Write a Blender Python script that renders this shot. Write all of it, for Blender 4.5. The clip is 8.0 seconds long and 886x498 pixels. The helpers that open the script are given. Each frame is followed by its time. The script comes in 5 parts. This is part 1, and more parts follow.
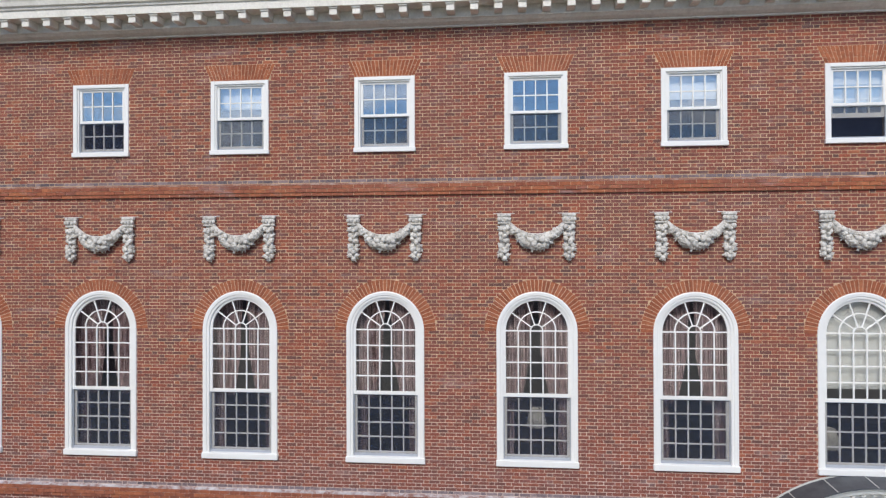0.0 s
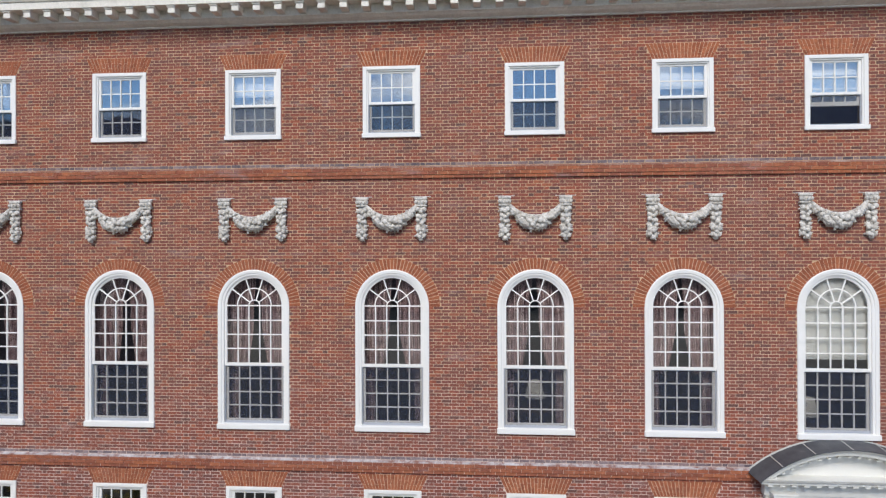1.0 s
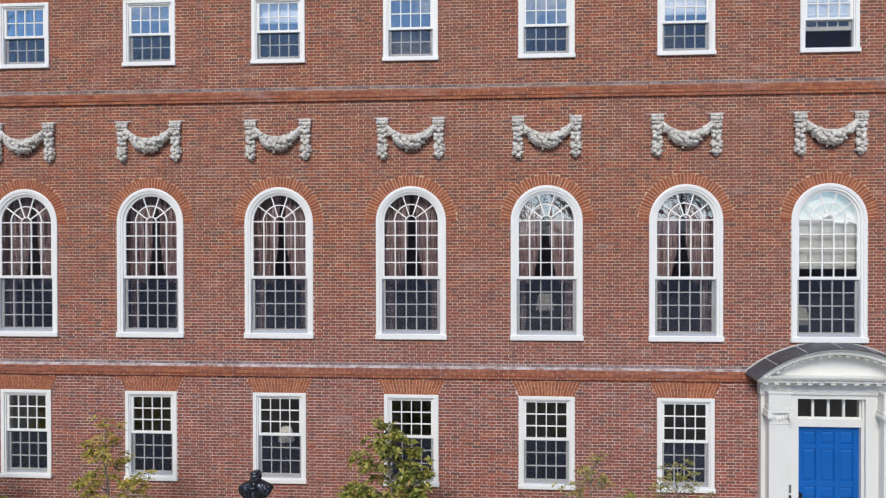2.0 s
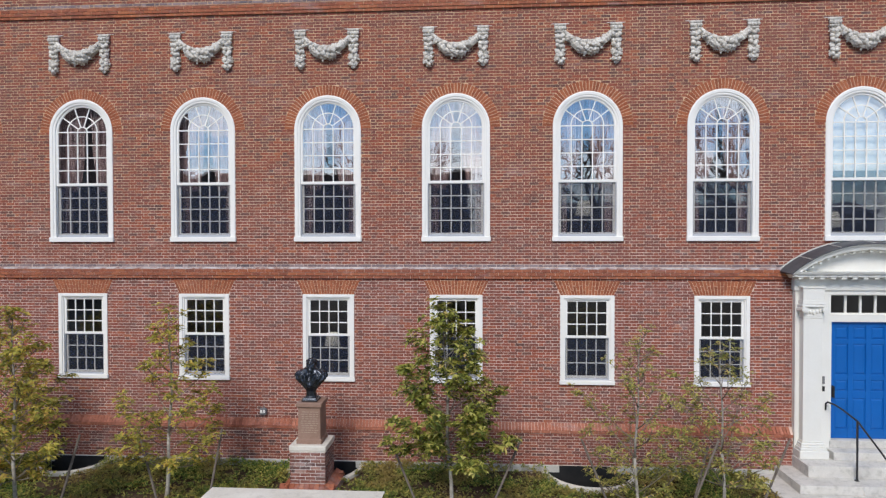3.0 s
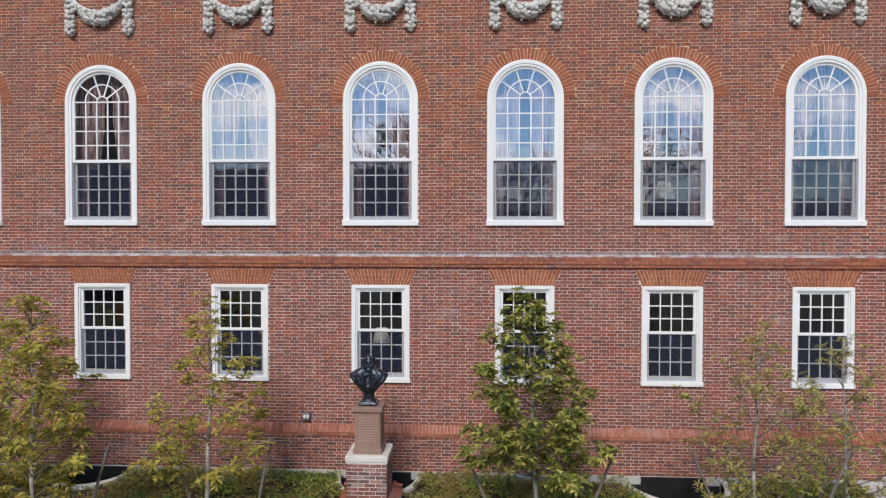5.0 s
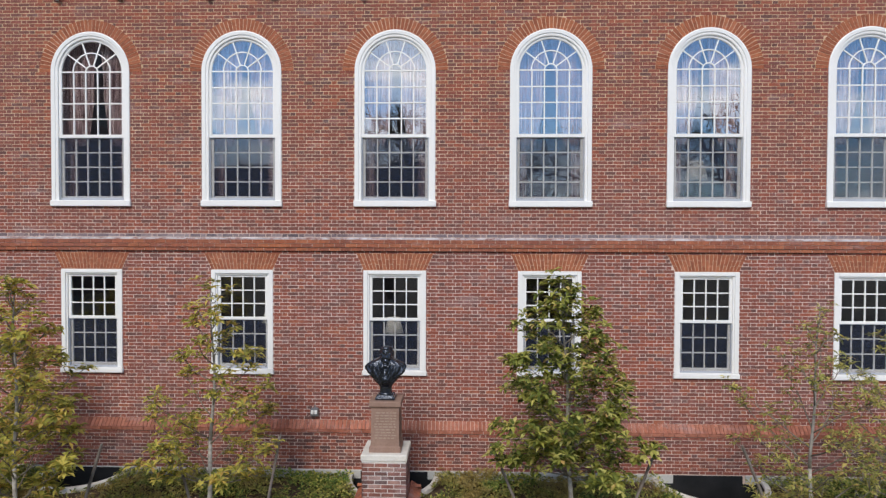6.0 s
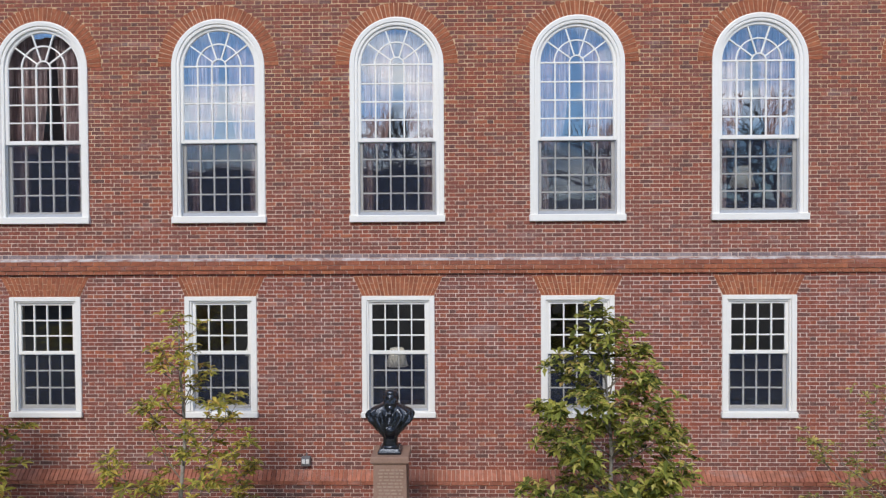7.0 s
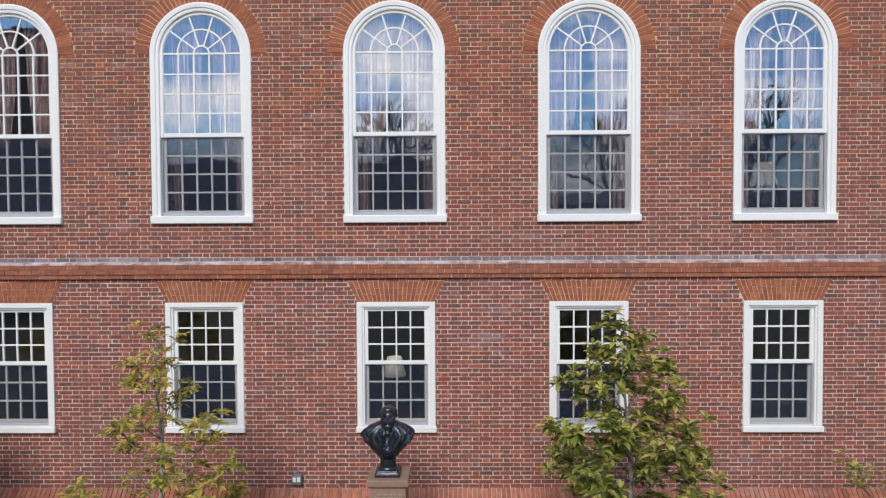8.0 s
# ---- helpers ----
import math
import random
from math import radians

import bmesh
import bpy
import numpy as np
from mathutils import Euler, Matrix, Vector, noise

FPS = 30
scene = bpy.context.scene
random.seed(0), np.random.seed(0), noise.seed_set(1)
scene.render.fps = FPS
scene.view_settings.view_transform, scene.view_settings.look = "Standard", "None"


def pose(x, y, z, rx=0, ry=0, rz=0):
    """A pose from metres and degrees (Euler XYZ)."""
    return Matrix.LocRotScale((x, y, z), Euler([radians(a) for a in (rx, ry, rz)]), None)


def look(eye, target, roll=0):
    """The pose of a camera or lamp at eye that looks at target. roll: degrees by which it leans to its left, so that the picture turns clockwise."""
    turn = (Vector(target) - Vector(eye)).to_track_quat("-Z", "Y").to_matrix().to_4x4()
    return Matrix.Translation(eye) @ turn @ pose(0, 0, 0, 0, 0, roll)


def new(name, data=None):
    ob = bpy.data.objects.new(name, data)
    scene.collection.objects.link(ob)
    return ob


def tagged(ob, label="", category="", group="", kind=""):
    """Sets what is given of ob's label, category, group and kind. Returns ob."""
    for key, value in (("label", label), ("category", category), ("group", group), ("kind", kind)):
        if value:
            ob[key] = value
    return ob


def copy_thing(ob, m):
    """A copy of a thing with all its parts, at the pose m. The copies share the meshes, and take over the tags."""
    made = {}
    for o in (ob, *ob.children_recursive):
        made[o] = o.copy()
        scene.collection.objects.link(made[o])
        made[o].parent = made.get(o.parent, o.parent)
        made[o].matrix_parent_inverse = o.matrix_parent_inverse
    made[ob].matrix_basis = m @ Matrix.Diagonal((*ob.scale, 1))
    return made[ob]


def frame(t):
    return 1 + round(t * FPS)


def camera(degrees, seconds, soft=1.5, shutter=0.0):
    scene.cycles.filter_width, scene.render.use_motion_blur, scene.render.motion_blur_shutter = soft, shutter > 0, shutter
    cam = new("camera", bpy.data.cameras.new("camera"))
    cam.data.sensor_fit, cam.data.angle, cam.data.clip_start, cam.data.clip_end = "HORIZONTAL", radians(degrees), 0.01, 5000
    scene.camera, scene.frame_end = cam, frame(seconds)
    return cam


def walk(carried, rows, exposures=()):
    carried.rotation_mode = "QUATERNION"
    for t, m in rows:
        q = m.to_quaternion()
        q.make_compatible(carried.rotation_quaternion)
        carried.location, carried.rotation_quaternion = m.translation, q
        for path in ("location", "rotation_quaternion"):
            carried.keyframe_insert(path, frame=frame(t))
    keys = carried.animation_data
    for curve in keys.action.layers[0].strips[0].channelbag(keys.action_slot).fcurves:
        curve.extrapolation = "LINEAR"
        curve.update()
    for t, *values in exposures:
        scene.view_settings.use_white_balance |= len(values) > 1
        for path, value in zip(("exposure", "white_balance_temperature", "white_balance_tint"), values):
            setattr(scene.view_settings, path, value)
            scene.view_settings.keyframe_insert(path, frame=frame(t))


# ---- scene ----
cam = camera(69.8, 8.0, 1.3)
PATH = [
    (0, (5.337, -12.532, 9.345), (5.151, -10.54, 9.36), -0.2),
    (0.5, (5.231, -12.893, 9.375), (5.06, -10.9, 9.389), -0.2),
    (1, (5.109, -13.284, 8.969), (4.955, -11.29, 8.978), -0.2),
    (1.5, (4.97, -13.663, 8.093), (4.838, -11.667, 8.098), -0.2),
    (1.7, (4.845, -13.82, 7.865), (4.716, -11.825, 7.849), -0.1),
    (2.8, (3.871, -14.65, 5.494), (3.749, -12.654, 5.481), -0.2),
    (3, (3.677, -14.675, 5.262), (3.544, -12.679, 5.228), -0.1),
    (3.5, (3.329, -14.776, 4.886), (3.207, -12.781, 4.83), 0.2),
    (4, (2.971, -14.722, 4.914), (2.85, -12.727, 4.845), 0.2),
    (4.5, (2.457, -14.119, 5.005), (2.35, -12.122, 4.951), 0.1),
    (4.7, (2.262, -13.69, 4.98), (2.15, -11.693, 4.945), 0.1),
    (5.8, (1.448, -12.477, 4.726), (1.381, -10.478, 4.684), 0.15),
    (6, (1.332, -12.305, 4.624), (1.268, -10.306, 4.583), 0.2),
    (6.5, (1.152, -11.62, 4.593), (1.098, -9.621, 4.551), -0.1),
    (7, (0.983, -10.621, 4.908), (0.941, -8.622, 4.875), -0.3),
    (7.5, (0.901, -9.978, 5.093), (0.87, -7.979, 5.054), -0.4),
    (8, (0.864, -9.864, 5.048), (0.839, -7.865, 4.992), -0.3),
]
walk(cam, [(t, look(eye, target, roll)) for t, eye, target, roll in PATH])

# ---------------------------------------------------------------- light
SUN_DIR = Vector((-0.19, -1.0, 0.88)).normalized()
world = bpy.data.worlds.new("sky")
scene.world = world
world.use_nodes = True
wt = world.node_tree
for n in list(wt.nodes):
    wt.nodes.remove(n)


def link(tree, a, b):
    tree.links.new(a, b)


w_out = wt.nodes.new("ShaderNodeOutputWorld")
w_bg = wt.nodes.new("ShaderNodeBackground")
w_sky = wt.nodes.new("ShaderNodeTexSky")
w_sky.sky_type = "NISHITA"
w_sky.sun_disc = False
w_sky.sun_elevation = math.asin(SUN_DIR.z)
w_sky.sun_rotation = math.atan2(SUN_DIR.x, SUN_DIR.y)
w_sky.air_density, w_sky.dust_density, w_sky.ozone_density = 1.0, 0.2, 3.0
w_co = wt.nodes.new("ShaderNodeTexCoord")
w_map = wt.nodes.new("ShaderNodeMapping")
w_map.inputs["Scale"].default_value = (1.0, 1.0, 2.6)
w_map.inputs["Location"].default_value = (0.9, 0.55, 0.25)
w_n = wt.nodes.new("ShaderNodeTexNoise")
w_n.inputs["Scale"].default_value = 4.2
w_n.inputs["Detail"].default_value = 10.0
w_n.inputs["Roughness"].default_value = 0.58
# cloud thickens towards the horizon, where the line of sight through the layer is longer
w_sep = wt.nodes.new("ShaderNodeSeparateXYZ")
w_low = wt.nodes.new("ShaderNodeMapRange")
w_low.inputs["From Min"].default_value = 0.06
w_low.inputs["From Max"].default_value = 0.26
w_low.inputs["To Min"].default_value = 0.085
w_low.inputs["To Max"].default_value = -0.035
w_sum = wt.nodes.new("ShaderNodeMath")
w_r = wt.nodes.new("ShaderNodeValToRGB")
w_r.color_ramp.elements[0].position = 0.475
w_r.color_ramp.elements[1].position = 0.66
w_mix = wt.nodes.new("ShaderNodeMixRGB")
w_mix.inputs["Color2"].default_value = (11.6, 11.8, 12.2, 1)
link(wt, w_co.outputs["Generated"], w_map.inputs["Vector"])
link(wt, w_map.outputs["Vector"], w_n.inputs["Vector"])
link(wt, w_co.outputs["Generated"], w_sep.inputs[0])
link(wt, w_sep.outputs["Z"], w_low.inputs["Value"])
link(wt, w_n.outputs["Fac"], w_sum.inputs[0])
link(wt, w_low.outputs[0], w_sum.inputs[1])
link(wt, w_sum.outputs[0], w_r.inputs["Fac"])
link(wt, w_r.outputs["Color"], w_mix.inputs["Fac"])
w_deep = wt.nodes.new("ShaderNodeMixRGB")
w_deep.blend_type = "MULTIPLY"
w_deep.inputs["Fac"].default_value = 1.0
w_deep.inputs["Color2"].default_value = (0.68, 0.84, 0.98, 1)
link(wt, w_sky.outputs["Color"], w_deep.inputs["Color1"])
link(wt, w_deep.outputs["Color"], w_mix.inputs["Color1"])
link(wt, w_mix.outputs["Color"], w_bg.inputs["Color"])
w_bg.inputs["Strength"].default_value = 0.122
link(wt, w_bg.outputs["Background"], w_out.inputs["Surface"])

sun_data = bpy.data.lights.new("sun", "SUN")
sun_data.energy = 2.35
sun_data.angle = radians(22.0)
sun_data.color = (1.0, 0.935, 0.85)
sun = new("sun", sun_data)
sun.matrix_world = look((0, 0, 0), tuple(-SUN_DIR))
scene.view_settings.exposure = 0.22

# ---------------------------------------------------------------- materials


def material(name):
    m = bpy.data.materials.new(name)
    m.use_nodes = True
    t = m.node_tree
    return m, t, t.nodes["Principled BSDF"]


def node(t, kind, **inputs):
    n = t.nodes.new(kind)
    for k, v in inputs.items():
        n.inputs[k.replace("_", " ")].default_value = v
    return n


def ramp(t, source, stops):
    r = t.nodes.new("ShaderNodeValToRGB")
    e = r.color_ramp.elements
    while len(e) < len(stops):
        e.new(0.5)
    for el, (p, c) in zip(e, stops):
        el.position = p
        el.color = (*c, 1)
    link(t, source, r.inputs["Fac"])
    return r.outputs["Color"]


def mixed(t, kind, fac, a, b):
    n = t.nodes.new("ShaderNodeMixRGB")
    n.blend_type = kind
    for key, v in (("Fac", fac), ("Color1", a), ("Color2", b)):
        if isinstance(v, (int, float)):
            n.inputs[key].default_value = v
        elif isinstance(v, tuple):
            n.inputs[key].default_value = (*v, 1)
        else:
            link(t, v, n.inputs[key])
    return n.outputs["Color"]


def place(t):
    """World position, so that grain runs on from piece to piece."""
    return t.nodes.new("ShaderNodeNewGeometry").outputs["Position"]


def noise_at(t, scale, detail=4.0, rough=0.55, stretch=None):
    n = node(t, "ShaderNodeTexNoise", Scale=scale, Detail=detail, Roughness=rough)
    src = place(t)
    if stretch:
        mp = t.nodes.new("ShaderNodeMapping")
        mp.inputs["Scale"].default_value = stretch
        link(t, src, mp.inputs["Vector"])
        src = mp.outputs["Vector"]
    link(t, src, n.inputs["Vector"])
    return n.outputs["Fac"]


def bump(t, b, height, strength, distance):
    n = node(t, "ShaderNodeBump", Strength=strength, Distance=distance)
    link(t, height, n.inputs["Height"])
    link(t, n.outputs["Normal"], b.inputs["Normal"])


def piece_random(t):
    """One number for each loose piece, whether an object or an island of a mesh."""
    a = t.nodes.new("ShaderNodeObjectInfo").outputs["Random"]
    b = t.nodes.new("ShaderNodeNewGeometry").outputs["Random Per Island"]
    s = t.nodes.new("ShaderNodeMath")
    s.operation = "ADD"
    link(t, a, s.inputs[0])
    link(t, b, s.inputs[1])
    f = t.nodes.new("ShaderNodeMath")
    f.operation = "FRACT"
    link(t, s.outputs[0], f.inputs[0])
    return f.outputs[0]


def brick_material(name, stops, patch, patch_amount, bloom=0.0):
    m, t, b = material(name)
    col = ramp(t, piece_random(t), stops)
    big = ramp(t, noise_at(t, 0.55, 3.0), [(0.38, (0, 0, 0)), (0.64, (1, 1, 1))])
    pa = t.nodes.new("ShaderNodeMath")
    pa.operation = "MULTIPLY"
    link(t, big, pa.inputs[0])
    pa.inputs[1].default_value = patch_amount
    col = mixed(t, "MIX", pa.outputs[0], col, patch)
    mottle = ramp(t, noise_at(t, 13.0, 5.0, 0.6), [(0.28, (0.70, 0.72, 0.74)), (0.72, (1.26, 1.24, 1.22))])
    col = mixed(t, "MULTIPLY", 1.0, col, mottle)
    grain = ramp(t, noise_at(t, 55.0, 6.0, 0.65), [(0.25, (0.72, 0.72, 0.72)), (0.75, (1.22, 1.2, 1.2))])
    col = mixed(t, "MULTIPLY", 1.0, col, grain)
    if bloom:
        fl = ramp(t, noise_at(t, 1.7, 7.0, 0.7, (0.6, 1, 2.2)), [(0.55, (0, 0, 0)), (0.76, (bloom, bloom, bloom))])
        col = mixed(t, "MIX", fl, col, (0.47, 0.41, 0.42))
    link(t, col, b.inputs["Base Color"])
    b.inputs["Roughness"].default_value = 0.88
    b.inputs["Specular IOR Level"].default_value = 0.25
    bump(t, b, noise_at(t, 90.0, 5.0, 0.7), 0.5, 0.004)
    return m


M_BRICK = brick_material("brick_red", [
    (0.0, (0.145, 0.078, 0.070)), (0.05, (0.186, 0.086, 0.073)), (0.22, (0.232, 0.088, 0.069)), (0.5, (0.274, 0.091, 0.066)),
    (0.76, (0.316, 0.096, 0.064)), (0.93, (0.362, 0.110, 0.066)), (1.0, (0.412, 0.142, 0.078))], (0.232, 0.102, 0.087), 0.50, 0.40)
M_BRICK_BLOOM = brick_material("brick_bloomed", [
    (0.0, (0.110, 0.090, 0.105)), (0.4, (0.190, 0.140, 0.150)), (0.75, (0.265, 0.180, 0.170)), (1.0, (0.34, 0.28, 0.29))], (0.30, 0.25, 0.27), 0.5, 0.55)
M_BRICK_ORANGE = brick_material("brick_orange", [
    (0.0, (0.305, 0.102, 0.054)), (0.5, (0.375, 0.122, 0.061)), (1.0, (0.445, 0.158, 0.078))], (0.335, 0.122, 0.074), 0.40, 0.15)
M_BRICK_BAND = brick_material("brick_band", [
    (0.0, (0.266, 0.091, 0.057)), (0.5, (0.373, 0.120, 0.062)), (1.0, (0.452, 0.161, 0.077))], (0.305, 0.123, 0.088), 0.5, 0.5)
M_BRICK_LIMED = brick_material("brick_limed", [
    (0.0, (0.105, 0.062, 0.055)), (0.35, (0.210, 0.085, 0.066)), (0.8, (0.300, 0.112, 0.080)),
    (1.0, (0.42, 0.27, 0.22))], (0.36, 0.25, 0.22), 0.32, 0.7)
M_BRICK_LIP = brick_material("brick_lip", [
    (0.0, (0.31, 0.105, 0.064)), (0.5, (0.40, 0.140, 0.084)), (1.0, (0.47, 0.19, 0.125))], (0.38, 0.170, 0.120), 0.5, 0.4)
M_BRICK_BASE = brick_material("brick_base", [
    (0.0, (0.120, 0.068, 0.064)), (0.18, (0.190, 0.080, 0.066)), (0.45, (0.250, 0.090, 0.067)), (0.8, (0.325, 0.104, 0.070)),
    (1.0, (0.373, 0.139, 0.088))], (0.249, 0.098, 0.082), 0.4, 0.3)


def rough_material(name, c1, c2, scale, rough=0.8, grain=30.0, relief=0.3, depth=0.004, spec=0.3, metal=0.0, stain=None, speck=0.15, stain_at=(0.5, 0.75, 0.8)):
    m, t, b = material(name)
    col = ramp(t, noise_at(t, scale, 5.0, 0.6), [(0.3, c1), (0.7, c2)])
    g = ramp(t, noise_at(t, grain, 5.0, 0.65), [(0.2, (1 - speck, 1 - speck, 1 - speck)), (0.8, (1 + 0.7 * speck, 1 + 0.7 * speck, 1 + 0.7 * speck))])
    col = mixed(t, "MULTIPLY", 1.0, col, g)
    if stain:
        f = ramp(t, noise_at(t, scale * 2.3, 8.0, 0.7), [(stain_at[0], (0, 0, 0)), (stain_at[1], (stain_at[2],) * 3)])
        col = mixed(t, "MIX", f, col, stain)
    link(t, col, b.inputs["Base Color"])
    b.inputs["Roughness"].default_value = rough
    b.inputs["Metallic"].default_value = metal
    b.inputs["Specular IOR Level"].default_value = spec
    bump(t, b, noise_at(t, grain * 1.4, 5.0, 0.6), relief, depth)
    return m


def mortar_material():
    m, t, b = material("mortar")
    low = ramp(t, noise_at(t, 2.3, 9.0, 0.75), [(0.3, (0.49, 0.352, 0.295)), (0.7, (0.85, 0.70, 0.615))])
    high = ramp(t, noise_at(t, 2.3, 9.0, 0.75), [(0.3, (0.44, 0.290, 0.175)), (0.7, (0.81, 0.60, 0.395))])
    sp = t.nodes.new("ShaderNodeSeparateXYZ")
    link(t, place(t), sp.inputs[0])
    rng = node(t, "ShaderNodeMapRange", From_Min=4.2, From_Max=7.5)
    link(t, sp.outputs["Z"], rng.inputs["Value"])
    link(t, mixed(t, "MIX", rng.outputs[0], low, high), b.inputs["Base Color"])
    b.inputs["Roughness"].default_value = 0.95
    b.inputs["Specular IOR Level"].default_value = 0.15
    bump(t, b, noise_at(t, 80.0, 4.0), 0.5, 0.003)
    return m


M_MORTAR = mortar_material()
M_PALE_MORTAR = rough_material("limed_mortar", (0.60, 0.54, 0.50), (0.86, 0.83, 0.80), 5.0, 0.95, 60.0, 0.5)
M_JOINT = rough_material("cream_joint", (0.66, 0.44, 0.29), (0.86, 0.66, 0.48), 4.0, 0.95, 60.0, 0.4)
M_WHITE = rough_material("white_paint", (0.865, 0.85, 0.815), (0.89, 0.875, 0.845), 1.6, 0.42, 25.0, 0.04, 0.0005, 0.4, speck=0.03)
M_CORNICE = rough_material("cornice_paint", (0.78, 0.74, 0.66), (0.86, 0.82, 0.74), 1.1, 0.6, 18.0, 0.1, 0.002, 0.3, 0.0, (0.56, 0.52, 0.45))
M_DOORWHITE = rough_material("surround_paint", (0.75, 0.74, 0.69), (0.79, 0.78, 0.735), 1.3, 0.45, 25.0, 0.03, 0.0005, 0.4, speck=0.025)
M_GREYSASH = rough_material("screened_sash_paint", (0.36, 0.38, 0.42), (0.42, 0.44, 0.48), 2.0, 0.6, 25.0, 0.05, 0.001)
M_STONE = rough_material("limestone", (0.67, 0.635, 0.565), (0.79, 0.755, 0.685), 2.5, 0.85, 40.0, 0.4, 0.003, 0.2, 0.0, (0.52, 0.49, 0.44), speck=0.08)
M_CARVED = rough_material("weathered_carved_stone", (0.58, 0.54, 0.49), (0.86, 0.82, 0.75), 7.0, 0.9, 26.0, 0.9, 0.014, 0.2, 0.0, (0.22, 0.21, 0.19), stain_at=(0.50, 0.66, 0.85))
M_GRANITE = rough_material("granite", (0.57, 0.55, 0.51), (0.69, 0.665, 0.62), 3.0, 0.8, 70.0, 0.3, 0.003, 0.3, 0.0, (0.33, 0.32, 0.29))
M_CONCRETE = rough_material("concrete", (0.44, 0.43, 0.40), (0.58, 0.57, 0.53), 2.0, 0.9, 30.0, 0.4)
M_SANDSTONE = rough_material("brown_sandstone", (0.25, 0.155, 0.115), (0.33, 0.215, 0.165), 3.5, 0.85, 45.0, 0.4)
M_BLUE = rough_material("blue_door_paint", (0.003, 0.105, 0.39), (0.004, 0.120, 0.44), 1.2, 0.35, 22.0, 0.04, 0.0005, 0.4, speck=0.05)
# near-black base colour carries the shade down in the light wells
M_PIT = rough_material("pit_shade_concrete", (0.010, 0.010, 0.011), (0.022, 0.022, 0.023), 3.0, 0.7)
M_LIME = rough_material("lime_streaked_mortar", (0.40, 0.34, 0.335), (0.68, 0.64, 0.645), 2.6, 0.95, 40.0, 0.4, 0.004, 0.2, 0.0, (0.25, 0.115, 0.085), stain_at=(0.44, 0.60, 0.9))
M_LIME_FAINT = rough_material("faint_lime_on_mortar", (0.33, 0.20, 0.15), (0.52, 0.42, 0.38), 2.2, 0.95, 40.0, 0.4, 0.004, 0.2, 0.0, (0.28, 0.125, 0.085), stain_at=(0.36, 0.54, 0.95))
M_LEAD = rough_material("lead_roof", (0.055, 0.057, 0.065), (0.105, 0.107, 0.115), 3.0, 0.55, 25.0, 0.2, 0.003, 0.4)
M_IRON = rough_material("black_iron", (0.012, 0.012, 0.014), (0.025, 0.025, 0.028), 8.0, 0.45, 40.0, 0.1, 0.001, 0.5)
M_BRONZE = rough_material("dark_bronze", (0.030, 0.035, 0.044), (0.085, 0.095, 0.115), 9.0, 0.27, 40.0, 0.35, 0.004, 0.5, 0.75)
M_DARK = rough_material("interior_wall", (0.16, 0.132, 0.150), (0.20, 0.168, 0.186), 0.8, 0.9)
M_FLOORWOOD = rough_material("interior_floor", (0.045, 0.028, 0.020), (0.065, 0.042, 0.028), 1.5, 0.6)
M_SHADE = rough_material("white_blind", (0.84, 0.84, 0.82), (0.90, 0.90, 0.88), 1.5, 0.8)
M_LAMPSHADE = rough_material("cream_lampshade", (0.74, 0.70, 0.62), (0.80, 0.76, 0.68), 3.0, 0.8)
M_LAMPSHADE.node_tree.nodes["Principled BSDF"].inputs["Emission Color"].default_value = (1.0, 0.94, 0.84, 1)
M_LAMPSHADE.node_tree.nodes["Principled BSDF"].inputs["Emission Strength"].default_value = 0.17
M_BARK = rough_material("grey_bark", (0.26, 0.235, 0.20), (0.52, 0.485, 0.43), 14.0, 0.9, 60.0, 0.6, 0.005)
# grey bark again, darkened for the shade the leaves throw on the stem
M_LEADER = rough_material("crown_shaded_bark", (0.20, 0.178, 0.150), (0.41, 0.375, 0.33), 14.0, 0.9, 60.0, 0.5, 0.004)
M_BARE = rough_material("dark_winter_bark", (0.05, 0.042, 0.034), (0.09, 0.075, 0.06), 12.0, 0.9)
M_TWIG = rough_material("brown_twig", (0.17, 0.14, 0.105), (0.29, 0.25, 0.20), 12.0, 0.9, 60.0, 0.4)
M_STAKE = rough_material("weathered_stake", (0.14, 0.115, 0.095), (0.24, 0.205, 0.175), 6.0, 0.9, 50.0, 0.4)
M_PAVING = rough_material("bluestone_paving", (0.30, 0.31, 0.32), (0.40, 0.41, 0.41), 1.5, 0.8, 40.0, 0.3)
M_PLASTIC = rough_material("grey_box", (0.16, 0.16, 0.165), (0.22, 0.22, 0.225), 6.0, 0.5)


def glass_material(name, base, gain):
    m = bpy.data.materials.new(name)
    m.use_nodes = True
    t = m.node_tree
    t.nodes.remove(t.nodes["Principled BSDF"])
    out = t.nodes["Material Output"]
    clear = node(t, "ShaderNodeBsdfTransparent", Color=(0.92, 0.93, 0.93, 1))
    gloss = node(t, "ShaderNodeBsdfGlossy", Roughness=0.0, Color=(0.95, 0.97, 1.0, 1))
    fr = node(t, "ShaderNodeFresnel", IOR=1.52)
    ml = t.nodes.new("ShaderNodeMath")
    ml.operation = "MULTIPLY_ADD"
    ml.inputs[1].default_value = gain
    ml.inputs[2].default_value = base
    link(t, fr.outputs[0], ml.inputs[0])
    wave = node(t, "ShaderNodeBump", Strength=0.25, Distance=0.004)
    link(t, noise_at(t, 3.2, 1.0), wave.inputs["Height"])
    link(t, wave.outputs["Normal"], gloss.inputs["Normal"])
    mx = t.nodes.new("ShaderNodeMixShader")
    link(t, ml.outputs[0], mx.inputs[0])
    link(t, clear.outputs[0], mx.inputs[1])
    link(t, gloss.outputs[0], mx.inputs[2])
    link(t, mx.outputs[0], out.inputs["Surface"])
    return m


M_GLASS = glass_material("window_glass", 0.17, 1.6)
M_GLASS_PLAIN = glass_material("plain_window_glass", 0.05, 1.0)


